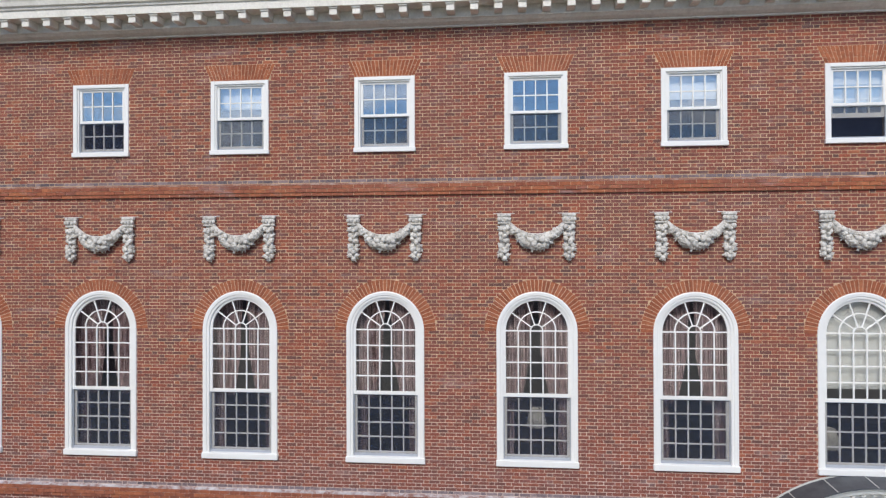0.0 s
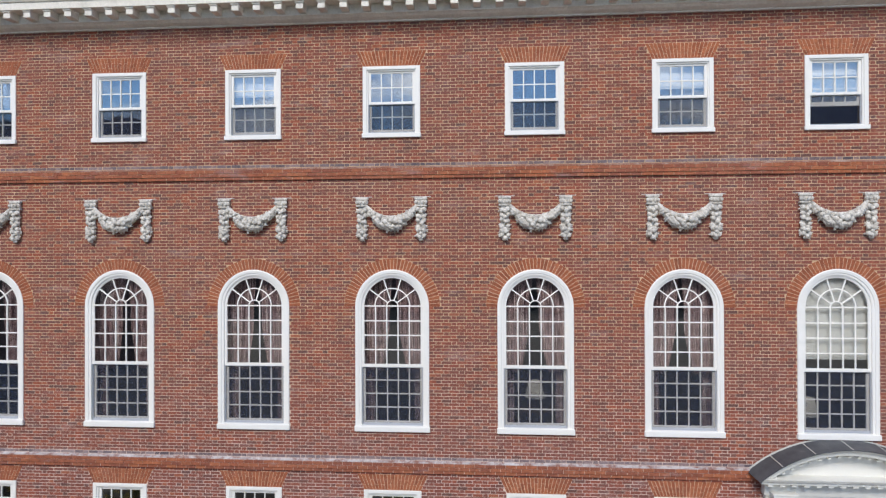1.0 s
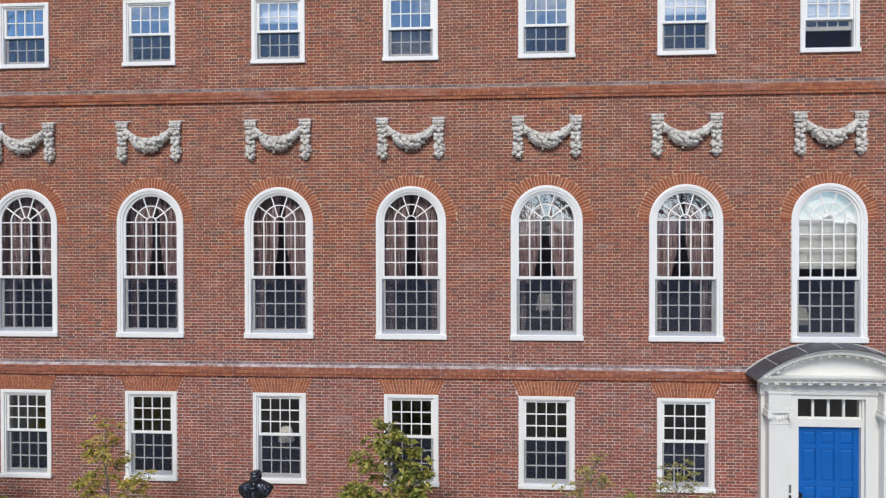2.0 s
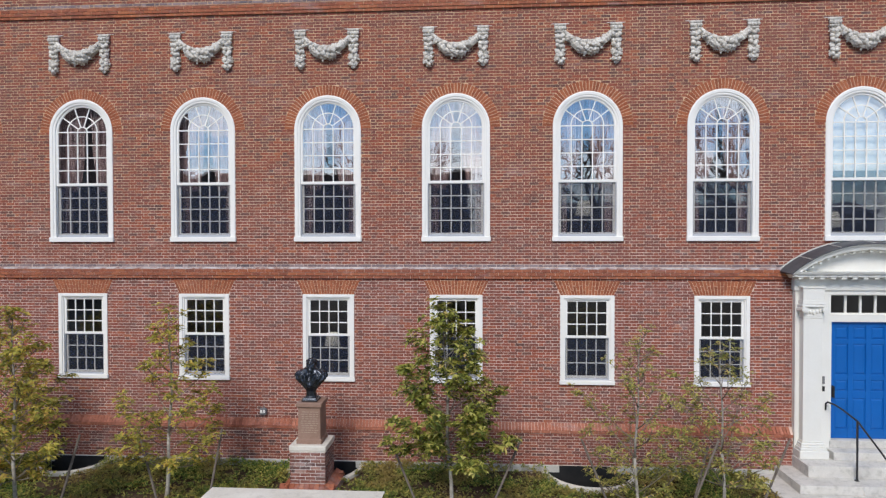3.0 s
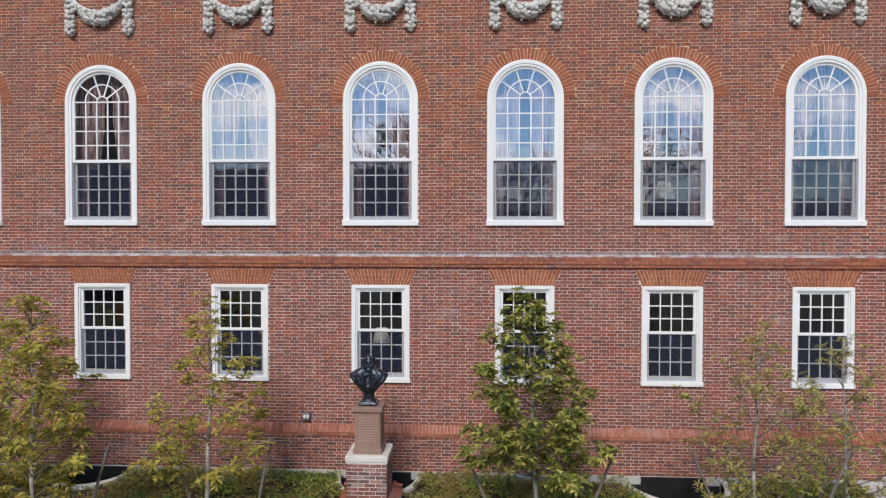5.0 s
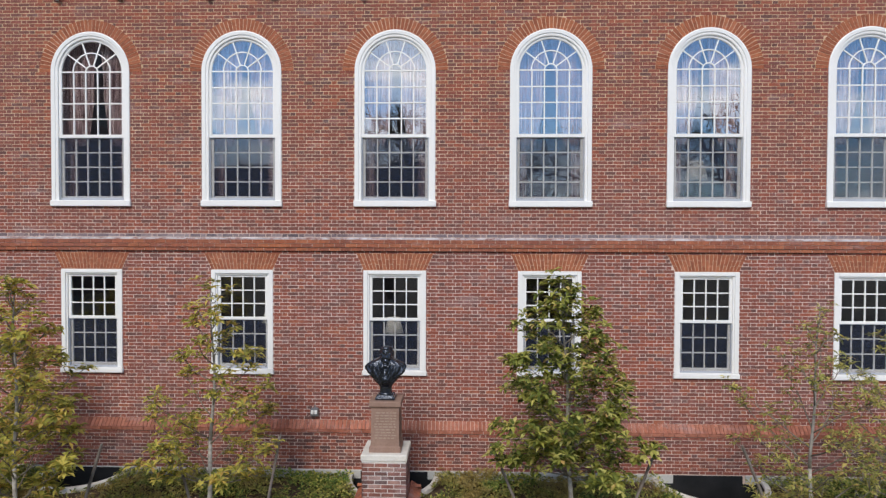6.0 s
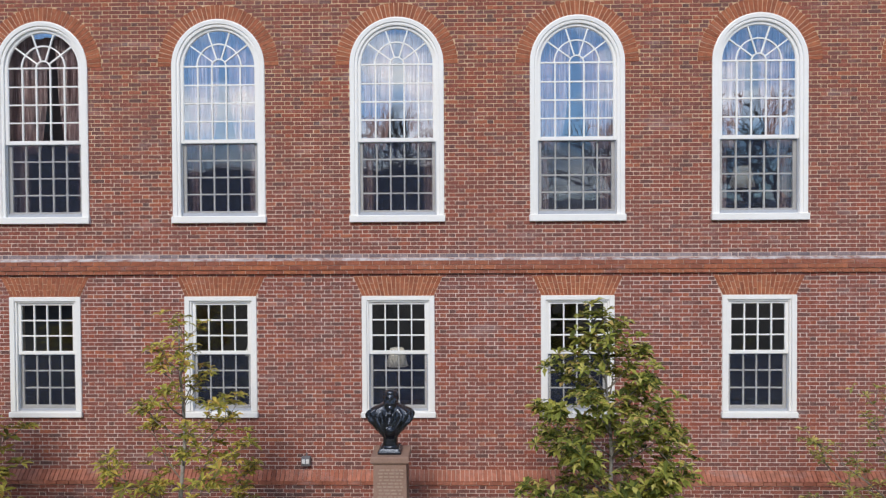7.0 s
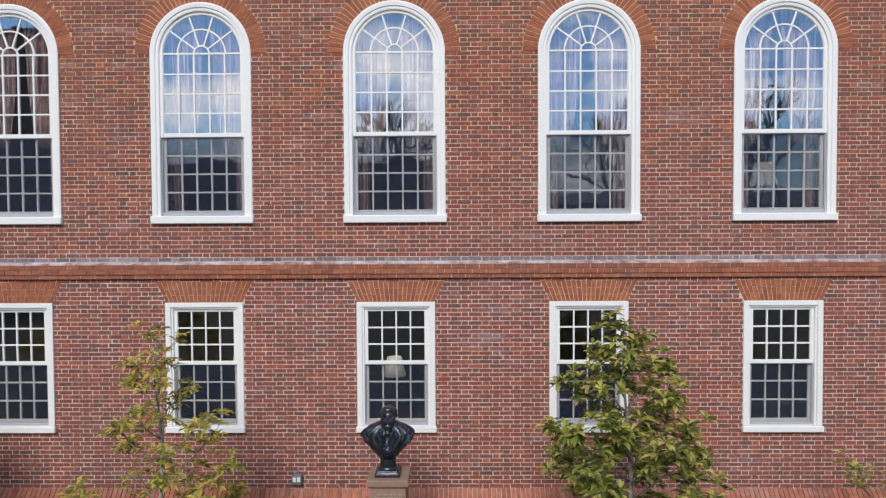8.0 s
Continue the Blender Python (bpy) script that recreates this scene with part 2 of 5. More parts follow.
def screen_material():
    m = bpy.data.materials.new("insect_screen_mesh")
    m.use_nodes = True
    t = m.node_tree
    t.nodes.remove(t.nodes["Principled BSDF"])
    out = t.nodes["Material Output"]
    clear = t.nodes.new("ShaderNodeBsdfTransparent")
    wire = node(t, "ShaderNodeBsdfDiffuse", Color=(0.036, 0.045, 0.074, 1))
    mx = t.nodes.new("ShaderNodeMixShader")
    f = ramp(t, noise_at(t, 1.5, 3.0), [(0.3, (0.24, 0.24, 0.24)), (0.7, (0.32, 0.32, 0.32))])
    link(t, f, mx.inputs[0])
    link(t, clear.outputs[0], mx.inputs[1])
    link(t, wire.outputs[0], mx.inputs[2])
    link(t, mx.outputs[0], out.inputs["Surface"])
    return m


M_SCREEN = screen_material()


def curtain_material():
    m, t, b = material("striped_satin_curtain")
    st = noise_at(t, 1.0, 2.0, 0.5, (46.0, 4.0, 0.6))
    col = ramp(t, st, [(0.38, (0.12, 0.055, 0.065)), (0.46, (0.62, 0.44, 0.44)), (0.52, (0.18, 0.085, 0.10)), (0.61, (0.84, 0.69, 0.67))])
    link(t, col, b.inputs["Base Color"])
    b.inputs["Roughness"].default_value = 0.5
    b.inputs["Sheen Weight"].default_value = 0.3
    return m


M_CURTAIN = curtain_material()


def leaf_material(name, stops, brown=None):
    m, t, b = material(name)
    col = ramp(t, piece_random(t), stops)
    if brown:
        patchy = ramp(t, noise_at(t, 0.9, 4.0, 0.6), [(0.45, (0, 0, 0)), (0.62, (0.85, 0.85, 0.85))])
        col = mixed(t, "MIX", patchy, col, brown)
    col = mixed(t, "MULTIPLY", 1.0, col, ramp(t, noise_at(t, 9.0, 3.0), [(0.3, (0.75, 0.78, 0.75)), (0.7, (1.2, 1.2, 1.15))]))
    link(t, col, b.inputs["Base Color"])
    b.inputs["Roughness"].default_value = 0.6
    b.inputs["Specular IOR Level"].default_value = 0.15
    b.inputs["Subsurface Weight"].default_value = 0.0
    tr = t.nodes.new("ShaderNodeBsdfTranslucent")
    link(t, col, tr.inputs["Color"])
    mx = t.nodes.new("ShaderNodeMixShader")
    mx.inputs[0].default_value = 0.42
    link(t, b.outputs[0], mx.inputs[1])
    link(t, tr.outputs[0], mx.inputs[2])
    link(t, mx.outputs[0], t.nodes["Material Output"].inputs["Surface"])
    return m


M_LEAF_GREEN = leaf_material("magnolia_leaf", [(0.0, (0.070, 0.095, 0.030)), (0.35, (0.225, 0.255, 0.058)), (0.72, (0.460, 0.445, 0.100)), (0.94, (0.72, 0.65, 0.22)), (1.0, (0.62, 0.40, 0.16))])
M_LEAF_YELLOW = leaf_material("autumn_leaf", [(0.0, (0.150, 0.160, 0.048)), (0.4, (0.430, 0.405, 0.090)), (0.8, (0.72, 0.60, 0.140)), (1.0, (0.64, 0.39, 0.12))])
M_LEAF_SPARSE = leaf_material("small_leaf", [(0.0, (0.150, 0.165, 0.054)), (0.5, (0.430, 0.420, 0.120)), (0.85, (0.66, 0.57, 0.185)), (1.0, (0.55, 0.340, 0.145))])
M_LEAF_COVER = leaf_material("ground_cover_leaf", [(0.0, (0.070, 0.135, 0.042)), (0.4, (0.180, 0.265, 0.066)), (0.75, (0.430, 0.450, 0.110)), (1.0, (0.68, 0.58, 0.17))], (0.38, 0.275, 0.11))


def ground_material():
    m, t, b = material("mulch_and_lawn")
    a = ramp(t, noise_at(t, 2.2, 6.0, 0.65), [(0.3, (0.055, 0.042, 0.032)), (0.55, (0.125, 0.090, 0.064)), (0.75, (0.21, 0.15, 0.105))])
    g = ramp(t, noise_at(t, 40.0, 5.0, 0.7), [(0.25, (0.5, 0.5, 0.5)), (0.75, (1.4, 1.35, 1.3))])
    a = mixed(t, "MULTIPLY", 1.0, a, g)
    lawn = ramp(t, noise_at(t, 0.6, 5.0), [(0.3, (0.135, 0.122, 0.100)), (0.7, (0.195, 0.178, 0.148))])
    sp = t.nodes.new("ShaderNodeSeparateXYZ")
    link(t, place(t), sp.inputs[0])
    far = t.nodes.new("ShaderNodeMath")
    far.operation = "LESS_THAN"
    far.inputs[1].default_value = -7.0
    link(t, sp.outputs["Y"], far.inputs[0])
    link(t, mixed(t, "MIX", far.outputs[0], a, lawn), b.inputs["Base Color"])
    b.inputs["Roughness"].default_value = 1.0
    b.inputs["Specular IOR Level"].default_value = 0.03
    bump(t, b, noise_at(t, 35.0, 6.0, 0.7), 0.8, 0.02)
    return m


M_GROUND = ground_material()

# ---------------------------------------------------------------- builders


def mesh_from(name, verts, faces, mat, smooth=False):
    me = bpy.data.meshes.new(name)
    me.from_pydata([tuple(v) for v in verts], [], [tuple(f) for f in faces])
    me.materials.append(mat)
    if smooth:
        me.polygons.foreach_set("use_smooth", [True] * len(me.polygons))
    me.update()
    return me


def part(name, bm, mat, parent=None, label="", smooth=False):
    """Links a bmesh as one mesh object, under parent where there is one."""
    me = bpy.data.meshes.new(name)
    bmesh.ops.recalc_face_normals(bm, faces=bm.faces[:])
    bm.to_mesh(me)
    bm.free()
    me.materials.append(mat)
    if smooth:
        me.polygons.foreach_set("use_smooth", [True] * len(me.polygons))
    ob = new(name, me)
    if parent:
        ob.parent = parent
    if label:
        ob["label"] = label
    return ob


def child(name, me, parent, loc=(0, 0, 0), rot=None, scale=None):
    ob = new(name, me)
    ob.parent = parent
    ob.location = loc
    if rot:
        ob.rotation_euler = rot
    if scale:
        ob.scale = scale
    return ob


def empty(name, loc=(0, 0, 0)):
    ob = new(name)
    ob.location = loc
    return ob


def box(bm, x0, x1, y0, y1, z0, z1, bevel=0.0):
    r = bmesh.ops.create_cube(bm, size=1.0)
    vs = r["verts"]
    for v in vs:
        v.co = Vector(((x0 + x1) / 2 + v.co.x * (x1 - x0), (y0 + y1) / 2 + v.co.y * (y1 - y0), (z0 + z1) / 2 + v.co.z * (z1 - z0)))
    if bevel:
        edges = list({e for v in vs for e in v.link_edges})
        bmesh.ops.bevel(bm, geom=edges, offset=bevel, segments=1, affect="EDGES", profile=0.5)
    return bm


def boxes(*rows, bevel=0.0):
    bm = bmesh.new()
    for r in rows:
        box(bm, *r, bevel=bevel)
    return bm


def sweep(bm, profile, rings, closed_profile=True, caps=True):
    """Joins a profile carried along rings: each ring maps a profile point to a place."""
    rows = [[bm.verts.new(f(p)) for p in profile] for f in rings]
    n = len(profile)
    for a, b in zip(rows, rows[1:]):
        for i in range(n if closed_profile else n - 1):
            j = (i + 1) % n
            bm.faces.new((a[i], a[j], b[j], b[i]))
    if caps and closed_profile:
        bm.faces.new(rows[0])
        bm.faces.new(rows[-1])
    return bm


def moulding(x0, x1, profile):
    """A straight moulding along x. profile: (y, z) points."""
    return sweep(bmesh.new(), profile, [lambda p: (x0, p[0], p[1]), lambda p: (x1, p[0], p[1])])


def lathe(bm, profile, segs=16, cx=0.0, cy=0.0):
    rings = []
    for r, z in profile:
        rings.append([bm.verts.new((cx + r * math.cos(2 * math.pi * i / segs), cy + r * math.sin(2 * math.pi * i / segs), z)) for i in range(segs)])
    for a, b in zip(rings, rings[1:]):
        for i in range(segs):
            j = (i + 1) % segs
            bm.faces.new((a[i], a[j], b[j], b[i]))
    bm.faces.new(rings[0])
    bm.faces.new(rings[-1])
    return bm


def tube(bm, points, radii, segs=7):
    rings = []
    pts = [Vector(p) for p in points]
    for i, p in enumerate(pts):
        d = (pts[min(i + 1, len(pts) - 1)] - pts[max(i - 1, 0)]).normalized()
        u = d.orthogonal().normalized() if i == 0 else (u - d * u.dot(d)).normalized()
        w = d.cross(u)
        rings.append([bm.verts.new(p + radii[i] * (u * math.cos(2 * math.pi * k / segs) + w * math.sin(2 * math.pi * k / segs))) for k in range(segs)])
    for a, b in zip(rings, rings[1:]):
        for k in range(segs):
            j = (k + 1) % segs
            bm.faces.new((a[k], a[j], b[j], b[k]))
    bm.faces.new(rings[0])
    bm.faces.new(rings[-1])
    return bm

# ---------------------------------------------------------------- plan of the facade
BAY = 3.0
COLUMNS = range(-3, 5)
X0, X1 = -13.5, 18.5
COURSE, HEAD, STRETCH = 0.0672, 0.1085, 0.2145
PERIOD = HEAD + STRETCH
Z_BASE, Z_ROWLOCK, Z_TOP = 0.07, 1.015, 13.84
JOINT = 0.0102
STRING = ((4.325, 4.590), (10.52, 10.785))
SPRING = 7.815
THICK = 0.36

# openings: (centre x, half width, bottom, top, arched)
OPENINGS = []
for k in COLUMNS:
    c = BAY * k
    OPENINGS.append((c, 0.60, 11.39, 12.89, False))
    OPENINGS.append((c, 0.775, 5.19, SPRING, True))
    if k < 4:
        OPENINGS.append((c, 0.60, 1.905, 3.945, False))
DOOR_X = 12.0
OPENINGS.append((DOOR_X, 1.40, 0.0, 4.40, False))


def build_wall():
    """The wall behind the bricks: mortar face, back face and the reveals of all openings."""
    xs = sorted({X0, X1} | {c - h for c, h, *_ in OPENINGS} | {c + h for c, h, *_ in OPENINGS})
    verts, faces = [], []
    F, B = 0.005, THICK

    def quad(*ps):
        i = len(verts)
        verts.extend(ps)
        faces.append(tuple(range(i, i + len(ps))))

    for a, b in zip(xs, xs[1:]):
        mid = (a + b) / 2
        inside = sorted((z0, z1, arch, c, h) for c, h, z0, z1, arch in OPENINGS if abs(mid - c) < h)
        z = -1.2
        for z0, z1, arch, c, h in inside:
            quad((a, F, z), (b, F, z), (b, F, z0), (a, F, z0))
            quad((a, B, z), (a, B, z0), (b, B, z0), (b, B, z))
            quad((a, F, z0), (b, F, z0), (b, B, z0), (a, B, z0))
            z = z1
            if arch:
                top = z1 + h + 0.05
                n = 24 if abs(mid - c) < 0.3 else 0
                for i in range(n):
                    t0, t1 = math.pi * (1 - i / n), math.pi * (1 - (i + 1) / n)
                    p, q = (c + h * math.cos(t0), z1 + h * math.sin(t0)), (c + h * math.cos(t1), z1 + h * math.sin(t1))
                    quad((p[0], F, p[1]), (q[0], F, q[1]), (q[0], F, top), (p[0], F, top))
                    quad((p[0], B, p[1]), (p[0], B, top), (q[0], B, top), (q[0], B, q[1]))
                    quad((p[0], F, p[1]), (p[0], B, p[1]), (q[0], B, q[1]), (q[0], F, q[1]))
                z = top
            else:
                quad((a, F, z1), (a, B, z1), (b, B, z1), (b, F, z1))
        quad((a, F, z), (b, F, z), (b, F, 14.6), (a, F, 14.6))
        quad((a, B, z), (a, B, 14.6), (b, B, 14.6), (b, B, z))
    for c, h, z0, z1, arch in OPENINGS:
        for s in (-1, 1):
            x = c + s * h
            quad((x, F, z0), (x, F, z1), (x, B, z1), (x, B, z0))
    return tagged(new("wall_front", mesh_from("wall_front", verts, faces, M_MORTAR)), "red and brown brick facade laid in Flemish bond with pale mortar", "wall", kind="structure")


WALL = build_wall()


def blocked(z0, z1):
    """Stretches of x in which a course between z0 and z1 is interrupted."""
    zm = (z0 + z1) / 2
    out = []
    for c, h, b, t, arch in OPENINGS:
        if arch:
            if b < zm < t:
                out.append((c - h, c + h))
            elif t <= zm < t + 1.02:
                w = math.sqrt(max(0.0, 1.022 ** 2 - (zm - t) ** 2))
                out.append((c - w, c + w))
        elif c == DOOR_X and h > 1:
            if zm < 4.5:
                out.append((c - 1.46, c + 1.46))
        else:
            if b < zm < t:
                out.append((c - h, c + h))
            elif t <= zm < t + 0.335:
                w = 0.60 + 0.155 * (zm - t) / 0.335
                out.append((c - w, c + w))
    return sorted(out)


def courses(z0, z1, x0, x1, seed, gaps=blocked):
    """Bricks of a piece of wall in Flemish bond, as rows of x0, x1, z0, z1."""
    rnd = random.Random(seed)
    n = round((z1 - z0) / COURSE)
    step = (z1 - z0) / n
    rows = []
    for r in range(n):
        za, zb = z0 + r * step + JOINT / 2, z0 + (r + 1) * step - JOINT / 2
        bars = gaps(za, zb)
        free, x = [], x0
        for a, b in bars:
            if a > x:
                free.append((x, a))
            x = max(x, b)
        if x < x1:
            free.append((x, x1))
        off = 0.0 if r % 2 else PERIOD / 2
        for a, b in free:
            k = math.floor((a - off) / PERIOD) - 1
            while True:
                s = off + k * PERIOD
                if s > b:
                    break
                for u, v in ((s, s + STRETCH), (s + STRETCH, s + PERIOD)):
                    j = rnd.uniform(-0.0025, 0.0025)
                    p, q = max(u + JOINT / 2 + j, a + 0.003), min(v - JOINT / 2 + j, b - 0.003)
                    if q - p > 0.025:
                        rows.append((p, q, za + rnd.uniform(-0.0016, 0.0016), zb + rnd.uniform(-0.0016, 0.0016), u, v))
                k += 1
    return rows


def brick_box(x0, x1, z0, z1, face, back, c=0.0035):
    """A brick whose face has a small worn chamfer: 8 outer and 4 inner corners, no back."""
    v = [(x0, back, z0), (x1, back, z0), (x1, back, z1), (x0, back, z1),
         (x0, face + c, z0), (x1, face + c, z0), (x1, face + c, z1), (x0, face + c, z1),
         (x0 + c, face, z0 + c), (x1 - c, face, z0 + c), (x1 - c, face, z1 - c), (x0 + c, face, z1 - c)]
    f = [(0, 1, 5, 4), (1, 2, 6, 5), (2, 3, 7, 6), (3, 0, 4, 7), (4, 5, 9, 8), (5, 6, 10, 9), (6, 7, 11, 10), (7, 4, 8, 11), (8, 9, 10, 11)]
    return v, f


def joined_bricks(name, rows, face, back, mat, parent, seed, label=""):
    rnd = random.Random(seed)
    verts, faces = [], []
    for r in rows:
        v, f = brick_box(r[0], r[1], r[2], r[3], face + rnd.uniform(-0.0022, 0.0022), back)
        for corner in range(4):
            dx, dz = rnd.uniform(-0.0034, 0.0034), rnd.uniform(-0.0026, 0.0026)
            for q in (corner + 4, corner + 8):
                v[q] = (v[q][0] + dx, v[q][1], v[q][2] + dz)
        i = len(verts)
        verts += v
        faces += [tuple(i + q for q in fc) for fc in f]
    ob = new(name, mesh_from(name, verts, faces, mat))
    ob.parent = parent
    tagged(ob, label, kind="stuff")
    return ob

# ---------------------------------------------------------------- base of the wall, string courses, cornice
def build_base():
    bm = bmesh.new()
    for a, b in ((X0, 10.52), (13.48, X1)):
        box(bm, a, b, -0.098, 0.0, -1.1, 0.80)
    base = tagged(part("wall_base", bm, M_MORTAR), "projecting brick base of the facade with pale joints", "wall", kind="structure")
    def gaps(za, zb):
        return [(10.52, 13.48)]

    rows = courses(Z_BASE + 0.005, 0.79, X0, X1, 11, gaps)
    near = [r for r in rows if -1.3 < r[0] and r[1] < 3.1 and r[1] - r[0] > 0.08][:300]
    joined_bricks("brick_courses", [r for r in rows if r not in near], -0.105, -0.08, M_BRICK_BASE, base, 12)
    shapes = {}
    for r in near:
        long = r[1] - r[0] > 0.15
        if long not in shapes:
            w = (STRETCH if long else HEAD) / 2 - JOINT / 2
            shapes[long] = mesh_from("base_brick", *brick_box(-w, w, 0.0, r[3] - r[2], 0.0, 0.025), M_BRICK_BASE)
        child("brick", shapes[long], base, ((r[0] + r[1]) / 2, -0.105, r[2]))
    lip = []
    x = X0
    while x < X1:
        if x < 10.48:
            lip.append((x + 0.005, min(x + 0.21, 10.52), 0.80, 0.862))
        elif x > 13.48:
            lip.append((x + 0.005, x + 0.21, 0.80, 0.862))
        x += 0.2145
    joined_bricks("lip_courses", lip, -0.125, -0.02, M_BRICK_LIP, base, 13)
    # sloping bricks on edge
    slope = tagged(part("water_table", moulding(X0, 10.53, [(-0.10, 0.862), (0.004, 1.0), (0.004, 0.80), (-0.098, 0.80)]), M_MORTAR),
                   "sloping orange brick water table course", "trim", kind="structure")
    bm = bmesh.new()
    p0, p1 = Vector((0, -0.122, 0.868)), Vector((0, 0.0, 1.015))
    nrm = Vector((0, -(p1.z - p0.z), p1.y - p0.y)).normalized()
    for i, v in enumerate(((-0.033, p0), (0.033, p0), (0.033, p1), (-0.033, p1))):
        bm.verts.new((v[0], v[1].y + nrm.y * 0.006, v[1].z + nrm.z * 0.006))
    for v in ((-0.033, p0), (0.033, p0), (0.033, p1), (-0.033, p1)):
        bm.verts.new((v[0], v[1].y - nrm.y * 0.03, v[1].z - nrm.z * 0.03))
    bm.verts.ensure_lookup_table()
    for f in ((0, 1, 2, 3), (4, 7, 6, 5), (0, 4, 5, 1), (1, 5, 6, 2), (2, 6, 7, 3), (3, 7, 4, 0)):
        bm.faces.new([bm.verts[i] for i in f])
    bmesh.ops.recalc_face_normals(bm, faces=bm.faces[:])
    me = bpy.data.meshes.new("edge_brick")
    bm.to_mesh(me)
    bm.free()
    me.materials.append(M_BRICK_LIP)
    rnd = random.Random(4)
    x = -9.2
    while x < 10.50:
        child("brick", me, slope, (x, rnd.uniform(-0.003, 0.001), rnd.uniform(-0.002, 0.002)))
        x += 0.0755
    bm = bmesh.new()
    for a, b in ((X0, 5.36), (6.72, 10.52)):
        n = max(1, round((b - a) / 1.55))
        for i in range(n):
            box(bm, a + (b - a) * i / n + 0.003, a + (b - a) * (i + 1) / n - 0.003, -0.135, -0.02, -0.6, Z_BASE, 0.006)
    tagged(part("stone_plinth", bm, M_CONCRETE), "pale grey stone plinth blocks along the foot of the wall", "plinth", kind="structure")


build_base()


def build_string(z0, z1, seed, name, near=None, lime=None):
    """A projecting band: three courses of bricks under a sloped, lime-streaked fillet."""
    band = tagged(part(name, moulding(X0, X1, [(0.004, z0 + 0.22), (-0.050, z0 + 0.22), (-0.050, z0 + 0.070), (-0.036, z0 + 0.068), (-0.036, z0 + 0.004), (0.004, z0 + 0.004)]), M_MORTAR),
                  "projecting orange-brown brick string course with white bloom on top", "string course", kind="structure")
    fillet = part("mortar_fillet", moulding(X0, X1, [(0.004, z1 - 0.004), (-0.006, z1 - 0.006), (-0.054, z0 + 0.238), (-0.060, z0 + 0.220), (0.004, z0 + 0.220)]), lime or M_LIME, band, "lime-streaked mortar weathering")
    me = mesh_from("band_brick", *brick_box(-0.1032, 0.1032, 0.0, 0.069, 0.0, 0.05), M_BRICK_BAND)
    for level, (a, b, face) in enumerate(((z0, z0 + 0.063, -0.044), (z0 + 0.070, z0 + 0.139, -0.062), (z0 + 0.146, z0 + 0.215, -0.062))):
        rows, x = [], X0 + (0.107 if level % 2 else 0.0)
        while x < X1:
            w = 0.2145
            if near and level and near[0] < x < near[1]:
                child("brick", me, band, (x + w / 2, face, a))
            else:
                rows.append((x + 0.004, x + w - 0.004, a, b))
            x += w
        joined_bricks("brick_courses", rows, face, -0.01, M_BRICK_BAND, band, seed + level)
    return band


build_string(*STRING[0], 21, "string_course_lower", (-9.0, 12.0))
build_string(*STRING[1], 31, "string_course_upper", None, M_LIME_FAINT)


def build_cornice():
    z = Z_TOP
    prof = [(0.02, z - 0.01), (-0.055, z - 0.01), (-0.06, z + 0.018), (-0.10, z + 0.028), (-0.17, z + 0.055), (-0.225, z + 0.095), (-0.255, z + 0.10), (-0.26, z + 0.125),
            (-0.245, z + 0.13), (-0.245, z + 0.30), (-0.56, z + 0.30), (-0.56, z + 0.45), (-0.59, z + 0.46), (-0.60, z + 0.50), (-0.64, z + 0.52), (-0.66, z + 0.60), (-0.74, z + 0.74), (-0.80, z + 0.80), (-0.80, z + 0.90), (0.02, z + 1.25)]
    top = tagged(part("cornice", moulding(X0, X1, prof), M_CORNICE), "grey-white painted wooden cornice with moulded edge and soffit", "cornice", kind="structure")
    bm = boxes((-0.078, 0.078, -0.51, -0.24, z + 0.145, z + 0.275), (-0.092, 0.092, -0.535, -0.24, z + 0.262, z + 0.302), bevel=0.008)
    bmesh.ops.recalc_face_normals(bm, faces=bm.faces[:])
    me = bpy.data.meshes.new("modillion")
    bm.to_mesh(me)
    bm.free()
    me.materials.append(M_CORNICE)
    x = 3.0 - 0.456 * 34
    while x < X1:
        child("modillion", me, top, (x, 0, 0))
        x += 0.456


build_cornice()

# ---------------------------------------------------------------- brick arches
def fresh(bm, mat):
    bmesh.ops.recalc_face_normals(bm, faces=bm.faces[:])
    me = bpy.data.meshes.new("piece")
    bm.to_mesh(me)
    bm.free()
    me.materials.append(mat)
    return me


def prism(points, y0, y1):
    """A flat polygon of (x, z) points given depth from y0 to y1."""
    bm = bmesh.new()
    a = [bm.verts.new((x, y0, z)) for x, z in points]
    b = [bm.verts.new((x, y1, z)) for x, z in points]
    bm.faces.new(a)
    bm.faces.new(b[::-1])
    n = len(points)
    for i in range(n):
        bm.faces.new((a[i], b[i], b[(i + 1) % n], a[(i + 1) % n]))
    return bm


def round_arch():
    ring = []
    for i in range(41):
        a = math.pi * i / 40
        ring.append((1.022 * math.cos(a), 1.022 * math.sin(a)))
    for i in range(41):
        a = math.pi * (1 - i / 40)
        ring.append((0.776 * math.cos(a), 0.776 * math.sin(a)))
    arch = part("brick_arch", prism(ring, 0.0, 0.03), M_JOINT)
    n = 39
    h = math.pi / n / 2
    g = 0.0048
    pts = [(0.780, -math.sin(h) * 0.780 + g), (1.020, -math.sin(h) * 1.02 + g), (1.020, math.sin(h) * 1.02 - g), (0.780, math.sin(h) * 0.780 - g)]
    me = fresh(prism(pts, -0.006, 0.02), M_BRICK_ORANGE)
    rnd = random.Random(3)
    for i in range(n):
        child("voussoir", me, arch, (0, rnd.uniform(-0.0015, 0.0015), 0), (0, -math.pi * (i + 0.5) / n, 0))
    return tagged(arch, "round arch of orange rubbed brick over an arched window", "arch", "round window arches", kind="structure")


